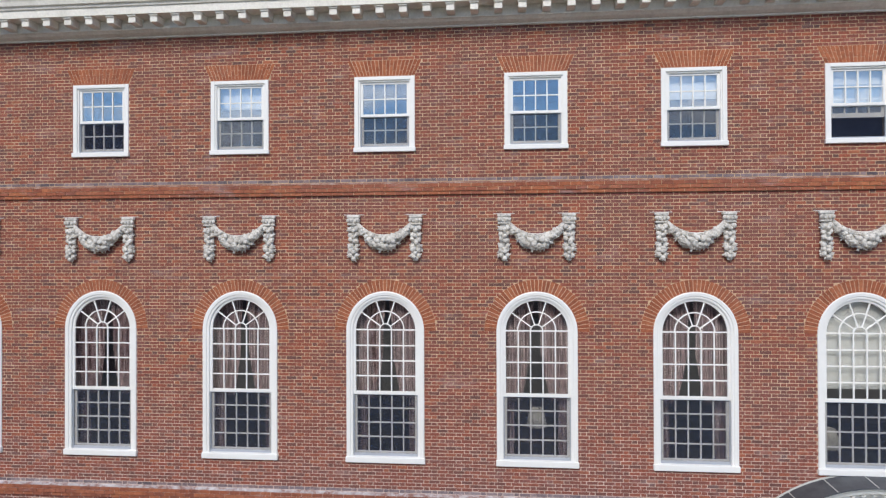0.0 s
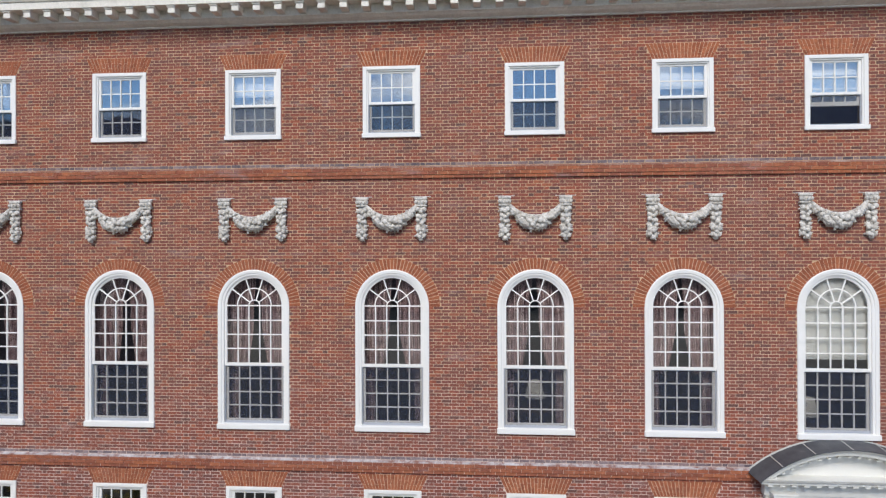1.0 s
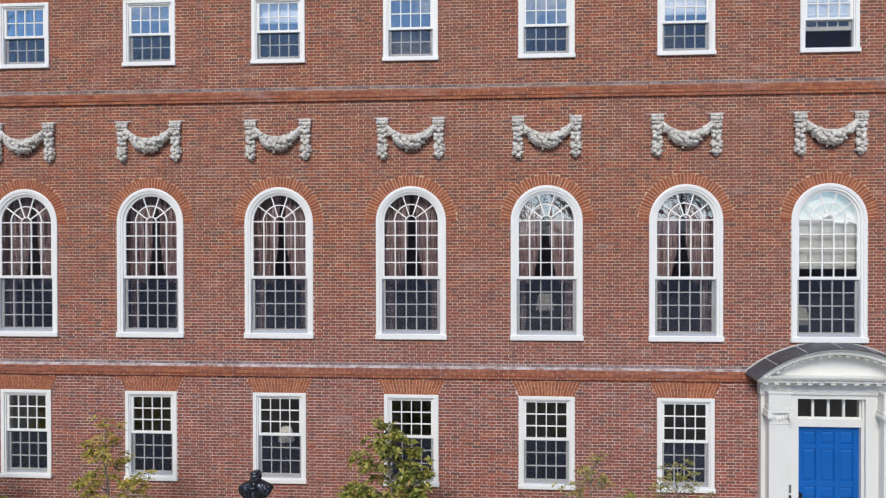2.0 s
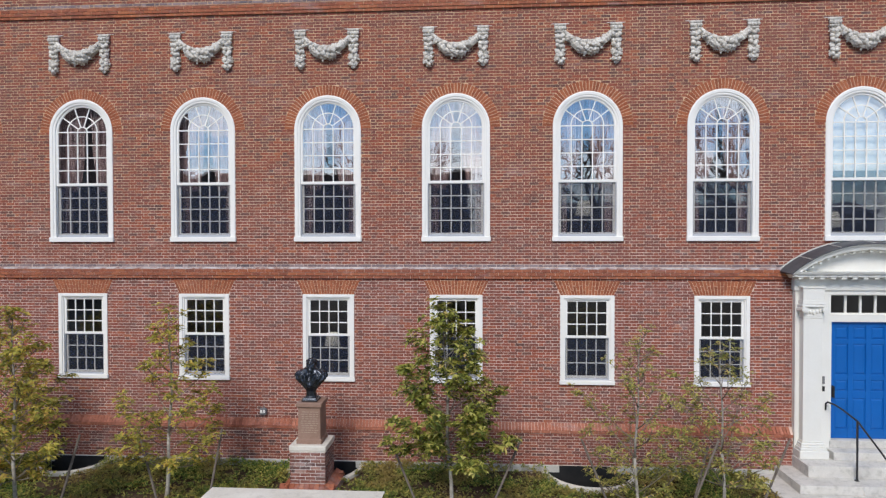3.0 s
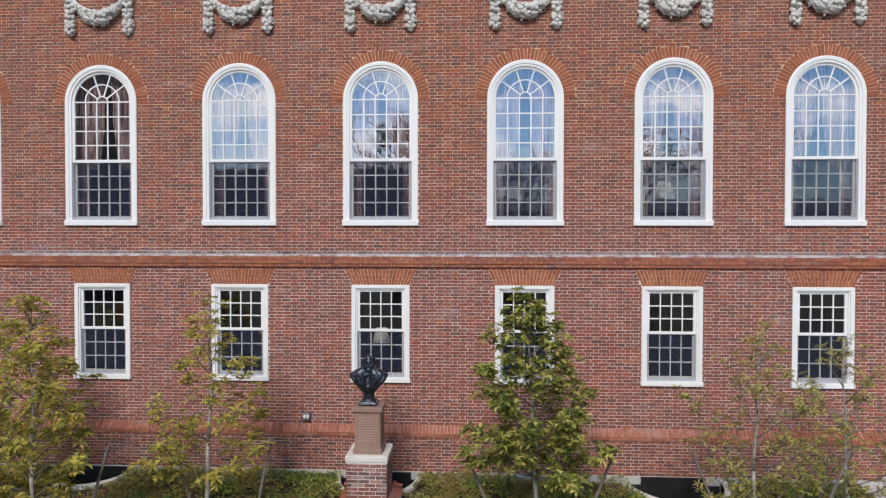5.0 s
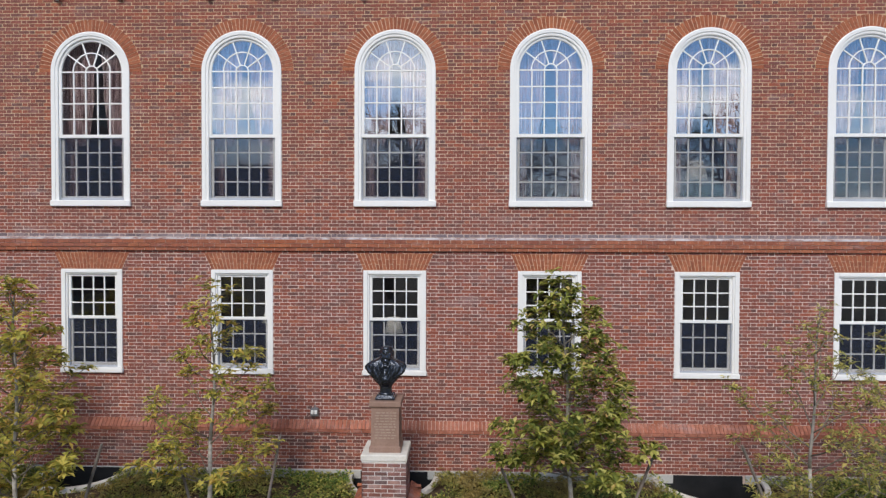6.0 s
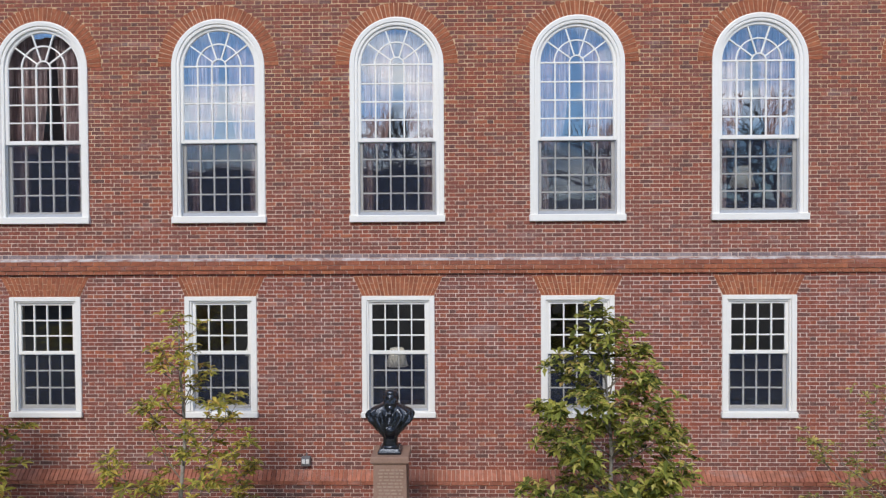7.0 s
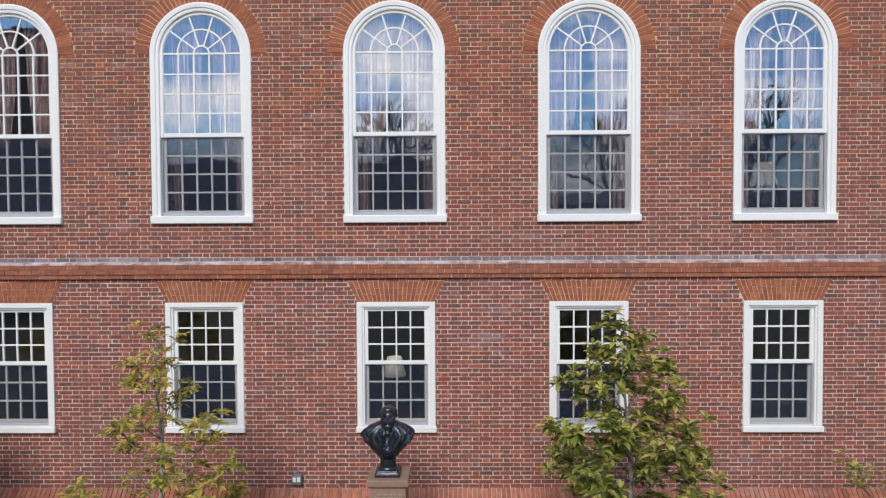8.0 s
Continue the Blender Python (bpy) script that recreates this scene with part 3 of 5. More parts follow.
def flat_arch():
    def edge(u, z):
        return u * (1.0 + 0.26 * z / 0.33)

    arch = part("flat_arch", prism([(-0.60, 0), (0.60, 0), (0.755, 0.332), (-0.755, 0.332)], 0.0, 0.03), M_JOINT)
    n = 19
    w = 1.2 / n
    for i in range(n):
        a, b = -0.6 + w * i, -0.6 + w * (i + 1)
        cut = 0.215 if i % 2 else 0.115
        for z0, z1 in ((0.004, cut - 0.003), (cut + 0.003, 0.328)):
            pts = [(edge(a, z0) + 0.0045, z0), (edge(b, z0) - 0.0045, z0), (edge(b, z1) - 0.0045, z1), (edge(a, z1) + 0.0045, z1)]
            child("voussoir", fresh(prism(pts, -0.006, 0.02), M_BRICK_ORANGE), arch)
    return tagged(arch, "splayed flat arch of orange rubbed brick over a window", "arch", "flat window arches", kind="structure")


first_round, first_flat = round_arch(), flat_arch()
flat_spots = [(BAY * k, 3.95) for k in COLUMNS if k < 4] + [(BAY * k, 12.895) for k in COLUMNS]
first_round.location = (BAY * COLUMNS[0], 0, SPRING)
first_flat.location = (flat_spots[0][0], 0, flat_spots[0][1])
for k in list(COLUMNS)[1:]:
    copy_thing(first_round, pose(BAY * k, 0, SPRING))
for x, z in flat_spots[1:]:
    copy_thing(first_flat, pose(x, 0, z))

# ---------------------------------------------------------------- windows
def flat_grid(bm, x0, x1, z0, z1, cols, rows, bar, y0, y1):
    """Glazing bars between the panes of a sash."""
    for i in range(1, cols):
        x = x0 + (x1 - x0) * i / cols
        box(bm, x - bar / 2, x + bar / 2, y0, y1, z0, z1)
    for j in range(1, rows):
        z = z0 + (z1 - z0) * j / rows
        box(bm, x0, x1, y0 + 0.002, y1 - 0.002, z - bar / 2, z + bar / 2)
    return bm


PANE_RND = random.Random(17)


def pane_at(me, parent, x, y, z):
    a = 0.0016
    ob = child("pane", me, parent, (x, y, z), (PANE_RND.uniform(-a, a), 0, PANE_RND.uniform(-a, a)))
    ob.visible_shadow = False
    return ob


def pane_mesh(w, h, glass):
    return mesh_from("pane", *(lambda b: b)(([(-w / 2, 0, -h / 2), (w / 2, 0, -h / 2), (w / 2, 0, h / 2), (-w / 2, 0, h / 2),
                                             (-w / 2, 0.004, -h / 2), (w / 2, 0.004, -h / 2), (w / 2, 0.004, h / 2), (-w / 2, 0.004, h / 2)],
                                            [(0, 1, 2, 3), (4, 7, 6, 5), (0, 4, 5, 1), (1, 5, 6, 2), (2, 6, 7, 3), (3, 7, 4, 0)])), glass)


def panes(parent, x0, x1, z0, z1, cols, rows, y, glass=None):
    w, h = (x1 - x0) / cols, (z1 - z0) / rows
    me = pane_mesh(w - 0.004, h - 0.004, glass or M_GLASS)
    for i in range(cols):
        for j in range(rows):
            pane_at(me, parent, x0 + w * (i + 0.5), y, z0 + h * (j + 0.5))


def picture_frame(bm, x0, x1, z0, z1, left, right, low, high, y0, y1, bevel=0.0):
    box(bm, x0, x0 + left, y0, y1, z0, z1, bevel)
    box(bm, x1 - right, x1, y0, y1, z0, z1, bevel)
    if low:
        box(bm, x0 + left, x1 - right, y0 + 0.001, y1 - 0.001, z0, z0 + low, bevel)
    if high:
        box(bm, x0 + left, x1 - right, y0 + 0.001, y1 - 0.001, z1 - high, z1, bevel)
    return bm


def square_window(label, height, up_rows, low_rows, meet, lift=0.0, glass=None):
    """A sash window of four panes across; its foot is the sill's underside at z = 0."""
    win = empty("window")
    w = 0.612
    bm = picture_frame(bmesh.new(), -w, w, 0.10, height, 0.085, 0.085, 0, 0.075, -0.022, 0.10, 0.006)
    picture_frame(bm, -w + 0.085, w - 0.085, 0.10, height - 0.075, 0.03, 0.03, 0, 0.03, 0.004, 0.12, 0.004)
    part("window_frame", bm, M_WHITE, win)
    part("window_sill", boxes((-w - 0.015, w + 0.015, -0.055, 0.14, 0.0, 0.095), bevel=0.008), M_WHITE, win)
    gx = 0.445
    top = height - 0.145
    sash = picture_frame(bmesh.new(), -w + 0.115, w - 0.115, meet - 0.03, top + 0.04, 0.055, 0.055, 0.055, 0.042, 0.035, 0.075, 0.003)
    flat_grid(sash, -gx, gx, meet + 0.025, top, 4, up_rows, 0.022, 0.040, 0.070)
    up = part("upper_sash", sash, M_WHITE, win)
    panes(up, -gx, gx, meet + 0.025, top, 4, up_rows, 0.055, glass)
    low_z = 0.185
    sash = picture_frame(bmesh.new(), -w + 0.115, w - 0.115, 0.097 + lift, meet + 0.02 + lift, 0.058, 0.058, low_z - 0.097, 0.045, 0.082, 0.118, 0.003)
    flat_grid(sash, -gx + 0.01, gx - 0.01, low_z + lift, meet - 0.025 + lift, 4, low_rows, 0.022, 0.087, 0.113)
    low = part("lower_sash", sash, M_WHITE, win)
    panes(low, -gx + 0.01, gx - 0.01, low_z + lift, meet - 0.025 + lift, 4, low_rows, 0.10, glass)
    scr = part("insect_screen", boxes((-w + 0.120, w - 0.120, 0.060, 0.061, 0.10, meet - 0.03)), M_SCREEN, win, "grey half-height insect screen")
    scr.visible_shadow = False
    part("screen_frame", picture_frame(bmesh.new(), -w + 0.116, w - 0.116, 0.098, meet - 0.028, 0.016, 0.016, 0.035, 0.012, 0.052, 0.064), M_GREYSASH, win)
    return tagged(win, label, "window", kind="structure")


def arc_band(bm, r0, r1, y0, y1, cz, n=40, a0=0.0, a1=math.pi):
    prof = [(r0, y0), (r1, y0), (r1, y1), (r0, y1)]
    rings = []
    for i in range(n + 1):
        a = a0 + (a1 - a0) * i / n
        rings.append(lambda p, a=a: (p[0] * math.cos(a), p[1], cz + p[0] * math.sin(a)))
    return sweep(bm, prof, rings)


def spoke(bm, r0, r1, ang, bar, y0, y1, cz):
    d = Vector((math.cos(ang), 0, math.sin(ang)))
    n = Vector((-d.z, 0, d.x)) * bar / 2
    vs = []
    for y in (y0, y1):
        for r, s in ((r0, -1), (r1, -1), (r1, 1), (r0, 1)):
            p = d * r + n * s
            vs.append(bm.verts.new((p.x, y, cz + p.z)))
    for f in ((0, 1, 2, 3), (7, 6, 5, 4), (0, 4, 5, 1), (1, 5, 6, 2), (2, 6, 7, 3), (3, 7, 4, 0)):
        bm.faces.new([vs[i] for i in f])


def sector(r0, r1, a0, a1, n=8):
    """A curved pane between two radii and two angles."""
    pts = [(r1 * math.cos(a0 + (a1 - a0) * i / n), r1 * math.sin(a0 + (a1 - a0) * i / n)) for i in range(n + 1)]
    if r0 > 0.01:
        pts += [(r0 * math.cos(a1 - (a1 - a0) * i / n), r0 * math.sin(a1 - (a1 - a0) * i / n)) for i in range(n + 1)]
    return pts


def arched_window(label):
    """Tall round-headed sash window; z = 0 at the sill's underside."""
    win = empty("window")
    w, cz = 0.785, SPRING - 5.185
    bm = bmesh.new()
    prof = [(0.655, 0.06), (0.655, 0.0), (0.675, -0.006), (0.70, -0.006), (0.71, -0.022), (0.765, -0.028), (0.785, -0.020), (0.785, 0.10), (0.655, 0.10)]
    rings = [lambda p: (p[0], p[1], 0.115)]
    for i in range(41):
        a = math.pi * i / 40
        rings.append(lambda p, a=a: (p[0] * math.cos(a), p[1], cz + p[0] * math.sin(a)))
    rings.append(lambda p: (-p[0], p[1], 0.115))
    sweep(bm, prof, rings)
    part("window_frame", bm, M_WHITE, win, "", False)
    part("window_sill", boxes((-0.80, 0.80, -0.06, 0.14, 0.0, 0.118), bevel=0.010), M_WHITE, win)
    meet = 6.565 - 5.185
    g = 0.60
    y0, y1 = 0.028, 0.068
    sash = bmesh.new()
    rings = [lambda p: (p[0], p[1], meet - 0.03)]
    for i in range(37):
        a = math.pi * i / 36
        rings.append(lambda p, a=a: (p[0] * math.cos(a), p[1], cz + p[0] * math.sin(a)))
    rings.append(lambda p: (-p[0], p[1], meet - 0.03))
    sweep(sash, [(g, y0 + 0.012), (g + 0.012, y0), (0.658, y0), (0.658, y1), (g, y1)], rings)
    box(sash, -g, g, y0, y1, meet - 0.03, meet + 0.032)
    bar = 0.023
    ya, yb = y0 + 0.006, y1 - 0.006
    flat_grid(sash, -g, g, meet + 0.032, cz, 5, 4, bar, ya, yb)
    box(sash, -g, g, ya + 0.001, yb - 0.001, cz - 0.002, cz + 0.024)
    hub, mid = 0.120, 0.372
    arc_band(sash, hub - 0.011, hub + 0.011, ya, yb, cz + 0.011, 20)
    arc_band(sash, mid - 0.011, mid + 0.011, ya + 0.002, yb - 0.002, cz + 0.011, 32)
    for i in range(1, 5):
        spoke(sash, hub, g + 0.005, math.pi * i / 5, bar, ya + 0.003, yb - 0.003, cz + 0.011)
    up = part("upper_sash", sash, M_WHITE, win)
    panes(up, -g, g, meet + 0.032, cz, 5, 4, 0.048)
    for r0, r1 in ((hub, mid), (mid, g)):
        for i in range(5):
            me = fresh(prism(sector(r0, r1, math.pi * i / 5, math.pi * (i + 1) / 5), 0, 0.004), M_GLASS)
            pane_at(me, up, 0, 0.048, cz + 0.011)
    pane_at(fresh(prism(sector(0, hub, 0, math.pi), 0, 0.004), M_GLASS), up, 0, 0.048, cz + 0.011)
    lz0, lz1 = 0.205, meet - 0.03
    lg = 0.585
    sash = picture_frame(bmesh.new(), -0.655, 0.655, 0.118, meet + 0.025, 0.07, 0.07, lz0 - 0.118, 0.055, 0.078, 0.118, 0.003)
    flat_grid(sash, -lg, lg, lz0, lz1, 5, 4, 0.024, 0.084, 0.112)
    low = part("lower_sash", sash, M_WHITE, win)
    panes(low, -lg, lg, lz0, lz1, 5, 4, 0.098)
    scr = part("insect_screen", boxes((-0.648, 0.648, 0.055, 0.056, 0.12, meet - 0.035)), M_SCREEN, win, "grey half-height insect screen")
    scr.visible_shadow = False
    part("screen_frame", picture_frame(bmesh.new(), -0.653, 0.653, 0.1185, meet - 0.031, 0.020, 0.020, 0.055, 0.012, 0.047, 0.060), M_GREYSASH, win)
    return tagged(win, label, "window", kind="structure")


WINDOW_COUNT = [0]


def set_window(first, spots, group):
    things = []
    for i, (x, z) in enumerate(spots):
        ob = first if i == 0 else copy_thing(first, pose(x, 0, z))
        ob.location = (x, 0, z)
        WINDOW_COUNT[0] += 1
        ob.name = "window_%d" % WINDOW_COUNT[0]
        ob["group"] = group
        things.append(ob)
    return things


set_window(arched_window("tall white round-headed sash window with fanlight and grey screen"), [(BAY * k, 5.185) for k in COLUMNS], "round-headed windows")
set_window(square_window("white twelve-over-twelve sash window with grey screen below", 2.045, 3, 3, 1.09, 0.0, M_GLASS_PLAIN), [(BAY * k, 1.905) for k in COLUMNS if k < 4], "ground floor windows")
set_window(square_window("white eight-over-eight sash window with grey screen below", 1.515, 2, 2, 0.745), [(BAY * k, 11.385) for k in COLUMNS if k < 4], "top floor windows")
set_window(square_window("white sash window with its lower sash raised open", 1.515, 2, 2, 0.745, 0.40), [(BAY * 4, 11.385)], "top floor windows")

# ---------------------------------------------------------------- rooms behind the windows
def build_rooms():
    depth = 5.5
    bm = bmesh.new()
    box(bm, X0, X1, depth, depth + 0.2, -0.3, 14.6)
    for x in (X0, X1 - 0.2):
        box(bm, x, x + 0.2, THICK, depth, -0.3, 14.6)
    for k in (-2.5, -0.5, 1.5, 3.5):
        box(bm, BAY * k - 0.06, BAY * k + 0.06, THICK + 0.01, depth, -0.3, 14.6)
    tagged(part("wall_inner", bm, M_DARK), "dim plastered inner walls behind the windows", "wall", kind="structure")
    for i, (a, b) in enumerate(((0.5, 0.8), (4.45, 4.75), (10.55, 10.85))):
        tagged(part("floor_%d" % (i + 1), boxes((X0, X1, THICK + 0.005, depth, a, b)), M_FLOORWOOD), "dark wooden floor of a room indoors", "floor", kind="structure")
    tagged(part("ceiling", boxes((X0, X1, THICK + 0.005, depth, 13.9, 14.1)), M_DARK), "plain ceiling of the top floor", "ceiling", kind="structure")
    tagged(part("roof", boxes((X0, X1, 0.0, depth + 0.2, 14.64, 14.8)), M_LEAD), "flat roof behind the cornice", "roof", kind="structure")


build_rooms()

# ---------------------------------------------------------------- ground
WELLS = ((6.0, 1.06, 1.30), (-6.02, 0.84, 1.11), (0.0, 0.90, 1.30))


def well_edge(x):
    """How far the ground is open in front of the wall at x."""
    y = -0.05
    for c, rx, ry in WELLS:
        u = (x - c) / (rx - 0.07)
        if abs(u) < 1:
            y = min(y, -0.10 - (ry - 0.17) * math.sqrt(1 - u * u))
    return y


def ground_z(x, y):
    return -0.06 + 0.035 * noise.noise(Vector((x * 0.7, y * 0.7, 1.5))) - 0.02 * max(0.0, min(1.0, (y + 1.5) / 1.5))


def build_ground():
    xs = sorted({round(-14 + 0.05 * i, 4) for i in range(int(34 / 0.05) + 1)})
    ys = 26
    verts, faces = [], []
    for x in xs:
        far, near = -8.0, well_edge(x)
        for j in range(ys + 1):
            y = far + (near - far) * j / ys
            rim = j == 0 or x in (xs[0], xs[-1])
            verts.append((x, y, -0.07 if rim else ground_z(x, y)))
    n = ys + 1
    for i in range(len(xs) - 1):
        for j in range(ys):
            faces.append((i * n + j, (i + 1) * n + j, (i + 1) * n + j + 1, i * n + j + 1))
    # on to the horizon
    R = 1500.0
    i0 = len(verts)
    z = -0.07
    verts += [(-14, -8, z), (20, -8, z), (20, -0.05, z), (-14, -0.05, z), (-R, -R, z), (R, -R, z), (R, -0.05, z), (-R, -0.05, z)]
    faces += [(i0 + 4, i0 + 5, i0 + 1, i0), (i0 + 5, i0 + 6, i0 + 2, i0 + 1), (i0 + 7, i0 + 4, i0, i0 + 3)]
    tagged(new("ground", mesh_from("ground", verts, faces, M_GROUND)), "brown mulch bed before the wall, lawn beyond", "ground", kind="structure")


build_ground()


def build_well(c, rx, ry, label):
    """A sunken half-oval light well: stone rim, shaft and floor coloured dark as if shaded."""
    well = empty("light_well", (c, -0.135, 0))
    n = 28
    bm = bmesh.new()
    prof = [(0.0, -0.14), (0.0, 0.005), (0.015, 0.02), (0.10, 0.02), (0.115, 0.005), (0.115, -0.02), (0.06, -0.03), (0.06, -0.14)]
    rings = []
    for i in range(n + 1):
        a = math.pi + math.pi * i / n
        rings.append(lambda p, a=a: ((rx - p[0]) * math.cos(a), (ry - 0.1 - p[0]) * math.sin(a) - 0.0, p[1]))
    sweep(bm, prof, rings)
    part("rim", bm, M_STONE, well, "pale stone kerb")
    bm = bmesh.new()
    rings = []
    for i in range(n + 1):
        a = math.pi + math.pi * i / n
        rings.append(lambda p, a=a: ((rx - p[0]) * math.cos(a), (ry - 0.1 - p[0]) * math.sin(a), p[1]))
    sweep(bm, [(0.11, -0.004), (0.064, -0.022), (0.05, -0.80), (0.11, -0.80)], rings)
    # shaft, floor and opening are painted near-black for the pit's shade
    part("shaft", bm, M_PIT, well, "shaft wall, shade put into its colour")
    part("floor", boxes((-rx, rx, -ry, 0.0, -0.85, -0.80)), M_PIT, well, "drain floor, shade put into its colour")
    part("basement_window", boxes((-rx + 0.12, rx - 0.12, -0.004, 0.03, -0.79, -0.085), (-0.64, 0.66, -0.006, 0.03, -0.085, 0.064)), M_PIT, well, "basement opening, near-black colour for its shade")
    return tagged(well, label, "light well", "light wells along the wall")


build_well(*WELLS[0], "half-oval light well with pale stone rim by the wall")
build_well(*WELLS[1], "half-oval light well with pale stone rim by the wall")
build_well(*WELLS[2], "light well with pale stone rim behind the pedestal")

tagged(part("path", boxes((9.63, 30, -9.0, -1.93, -0.4, -0.045)), M_PAVING), "grey bluestone path before the entrance steps", "path", kind="structure")

# ---------------------------------------------------------------- entrance
def build_steps():
    steps = empty("entrance_steps", (DOOR_X, -0.1, 0))

    def slab(half, front, z0, z1, dx=0.0):
        bm = bmesh.new()
        cuts = 3
        for i in range(cuts):
            a, b = -half + 2 * half * i / cuts, -half + 2 * half * (i + 1) / cuts
            box(bm, a + (0.002 if i else 0), b - (0.002 if i < cuts - 1 else 0), front + 0.1, 0.0, z0, z1, 0.008)
        return bm

    part("bottom_slab", slab(2.36, -1.98, -0.3, 0.0), M_GRANITE, steps)
    part("step", slab(1.88, -1.285, 0.0, 0.178), M_GRANITE, steps)
    part("step", slab(1.502, -0.83, 0.178, 0.424), M_GRANITE, steps)
    part("step", boxes((-0.78, 0.78, -0.34, 0.0, 0.424, 0.60), (-0.72, 0.72, -0.02, 0.3, 0.60, 0.765), bevel=0.008), M_GRANITE, steps)
    tagged(steps, "pale granite entrance steps with wide treads", "steps")


build_steps()


def build_doorway():
    way = empty("doorway", (DOOR_X, 0, 0))
    W = M_DOORWHITE
    # flat backing with the opening for door and fanlight
    bm = boxes((-1.46, -0.70, -0.12, 0.2, 0.424, 4.36), (0.70, 1.46, -0.12, 0.2, 0.424, 4.36), (-0.70, 0.70, -0.12, 0.2, 4.0, 4.36),
               (-0.70, 0.70, -0.06, 0.15, 3.39, 3.555))
    part("backing", bm, W, way)
    bm = boxes((-0.70, -0.645, -0.05, 0.15, 0.765, 3.39), (0.645, 0.70, -0.05, 0.15, 0.765, 3.39), (-0.70, -0.665, -0.05, 0.15, 3.555, 4.0), (0.665, 0.70, -0.05, 0.15, 3.555, 4.0))
    part("door_frame", bm, W, way)
    for s in (-1, 1):
        c = s * 1.165
        pil = part("pilaster", boxes((c - 0.205, c + 0.205, -0.30, -0.12, 0.80, 3.55), bevel=0.004), W, way)
        part("base", boxes((c - 0.31, c + 0.31, -0.41, -0.12, 0.424, 0.60), (c - 0.285, c + 0.285, -0.385, -0.12, 0.60, 0.66), (c - 0.262, c + 0.262, -0.36, -0.12, 0.66, 0.70),
                           (c - 0.245, c + 0.245, -0.34, -0.12, 0.70, 0.76), (c - 0.222, c + 0.222, -0.315, -0.12, 0.76, 0.80), bevel=0.012), W, pil)
        bm = boxes((c - 0.222, c + 0.222, -0.315, -0.12, 3.50, 3.53), (c - 0.262, c + 0.262, -0.37, -0.12, 3.745, 3.795), (c - 0.215, c + 0.215, -0.315, -0.12, 3.53, 3.745), bevel=0.008)
        for q in (-1, 1):
            # volute: a drum lying along y, with a smaller eye
            for r, y0, y1 in ((0.065, -0.40, -0.12), (0.036, -0.415, -0.12)):
                seg = 16
                cx, cz = c + q * 0.215, 3.685
                a = [bm.verts.new((cx + r * math.cos(2 * math.pi * i / seg), y0, cz + r * math.sin(2 * math.pi * i / seg))) for i in range(seg)]
                b = [bm.verts.new((v.co.x, y1, v.co.z)) for v in a]
                bm.faces.new(a)
                for i in range(seg):
                    bm.faces.new((a[i], b[i], b[(i + 1) % seg], a[(i + 1) % seg]))
        for i in range(5):
            x = c - 0.14 + 0.07 * i
            bmesh.ops.create_icosphere(bm, subdivisions=2, radius=0.032, matrix=Matrix.Translation((x, -0.325, 3.64 + 0.02 * math.cos(i * 1.6))) @ Matrix.Diagonal((1, 0.7, 1.6, 1)))
        part("capital", bm, W, pil)
        part("impost", boxes((c - 0.235, c + 0.235, -0.34, -0.12, 3.80, 3.90), (c - 0.225, c + 0.225, -0.33, -0.12, 3.90, 4.15), (c - 0.245, c + 0.245, -0.35, -0.12, 4.15, 4.19), bevel=0.006), W, pil)
    # entablature
    part("architrave", boxes((-1.50, 1.50, -0.16, -0.02, 4.10, 4.36)), W, way)
    part("cornice", sweep(bmesh.new(), [(0.0, 4.36), (-0.20, 4.36), (-0.22, 4.40), (-0.42, 4.405), (-0.42, 4.45), (-0.47, 4.47), (-0.50, 4.52), (0.0, 4.52)],
                          [lambda p: (-1.50 + p[0] * 0.38, p[0], p[1]), lambda p: (1.50 - p[0] * 0.38, p[0], p[1])]), W, way)
    bm = bmesh.new()
    for i in range(14):
        x = -1.48 + 2.96 * i / 13
        box(bm, x - 0.05, x + 0.05, -0.40, -0.18, 4.355, 4.405, 0.004)
    part("dentils", bm, W, way)
    # segmental pediment
    half, rise, z0 = 1.68, 0.62, 4.50
    R = (half * half + rise * rise) / (2 * rise)
    cz = z0 + rise - R
    a1 = math.asin(half / R)
    bm = bmesh.new()
    n = 36
    prof = [(-0.17, -0.02), (-0.17, -0.22), (-0.13, -0.24), (-0.115, -0.44), (-0.06, -0.45), (-0.03, -0.48), (0.0, -0.52), (0.0, -0.02)]
    rings = []
    for i in range(n + 1):
        a = -a1 + 2 * a1 * i / n
        rings.append(lambda p, a=a: ((R + p[0]) * math.sin(a), p[1], cz + (R + p[0]) * math.cos(a)))
    sweep(bm, prof, rings)
    part("raking_cornice", bm, W, way)
    bm = bmesh.new()
    for i in range(17):
        a = -a1 * 0.86 + 2 * a1 * 0.86 * i / 16
        r = R - 0.165
        m = Matrix.Translation((r * math.sin(a), -0.33, cz + r * math.cos(a))) @ Matrix.Rotation(a, 4, "Y")
        bmesh.ops.create_cube(bm, size=1.0, matrix=m @ Matrix.Diagonal((0.055, 0.14, 0.026, 1)))
    part("pediment_dentils", bm, W, way)
    pts = [((R - 0.1) * math.sin(-a1 * 0.93 + 2 * a1 * 0.93 * i / 30), cz + (R - 0.1) * math.cos(-a1 * 0.93 + 2 * a1 * 0.93 * i / 30)) for i in range(31)]
    part("tympanum", prism(pts, -0.16, -0.02), W, way)
    bm = bmesh.new()
    prof = [(0.004, -0.54), (0.022, -0.54), (0.085, -0.004), (0.004, -0.004)]
    rings = []
    for i in range(n + 1):
        a = (-a1 + 2 * a1 * i / n) * 1.03
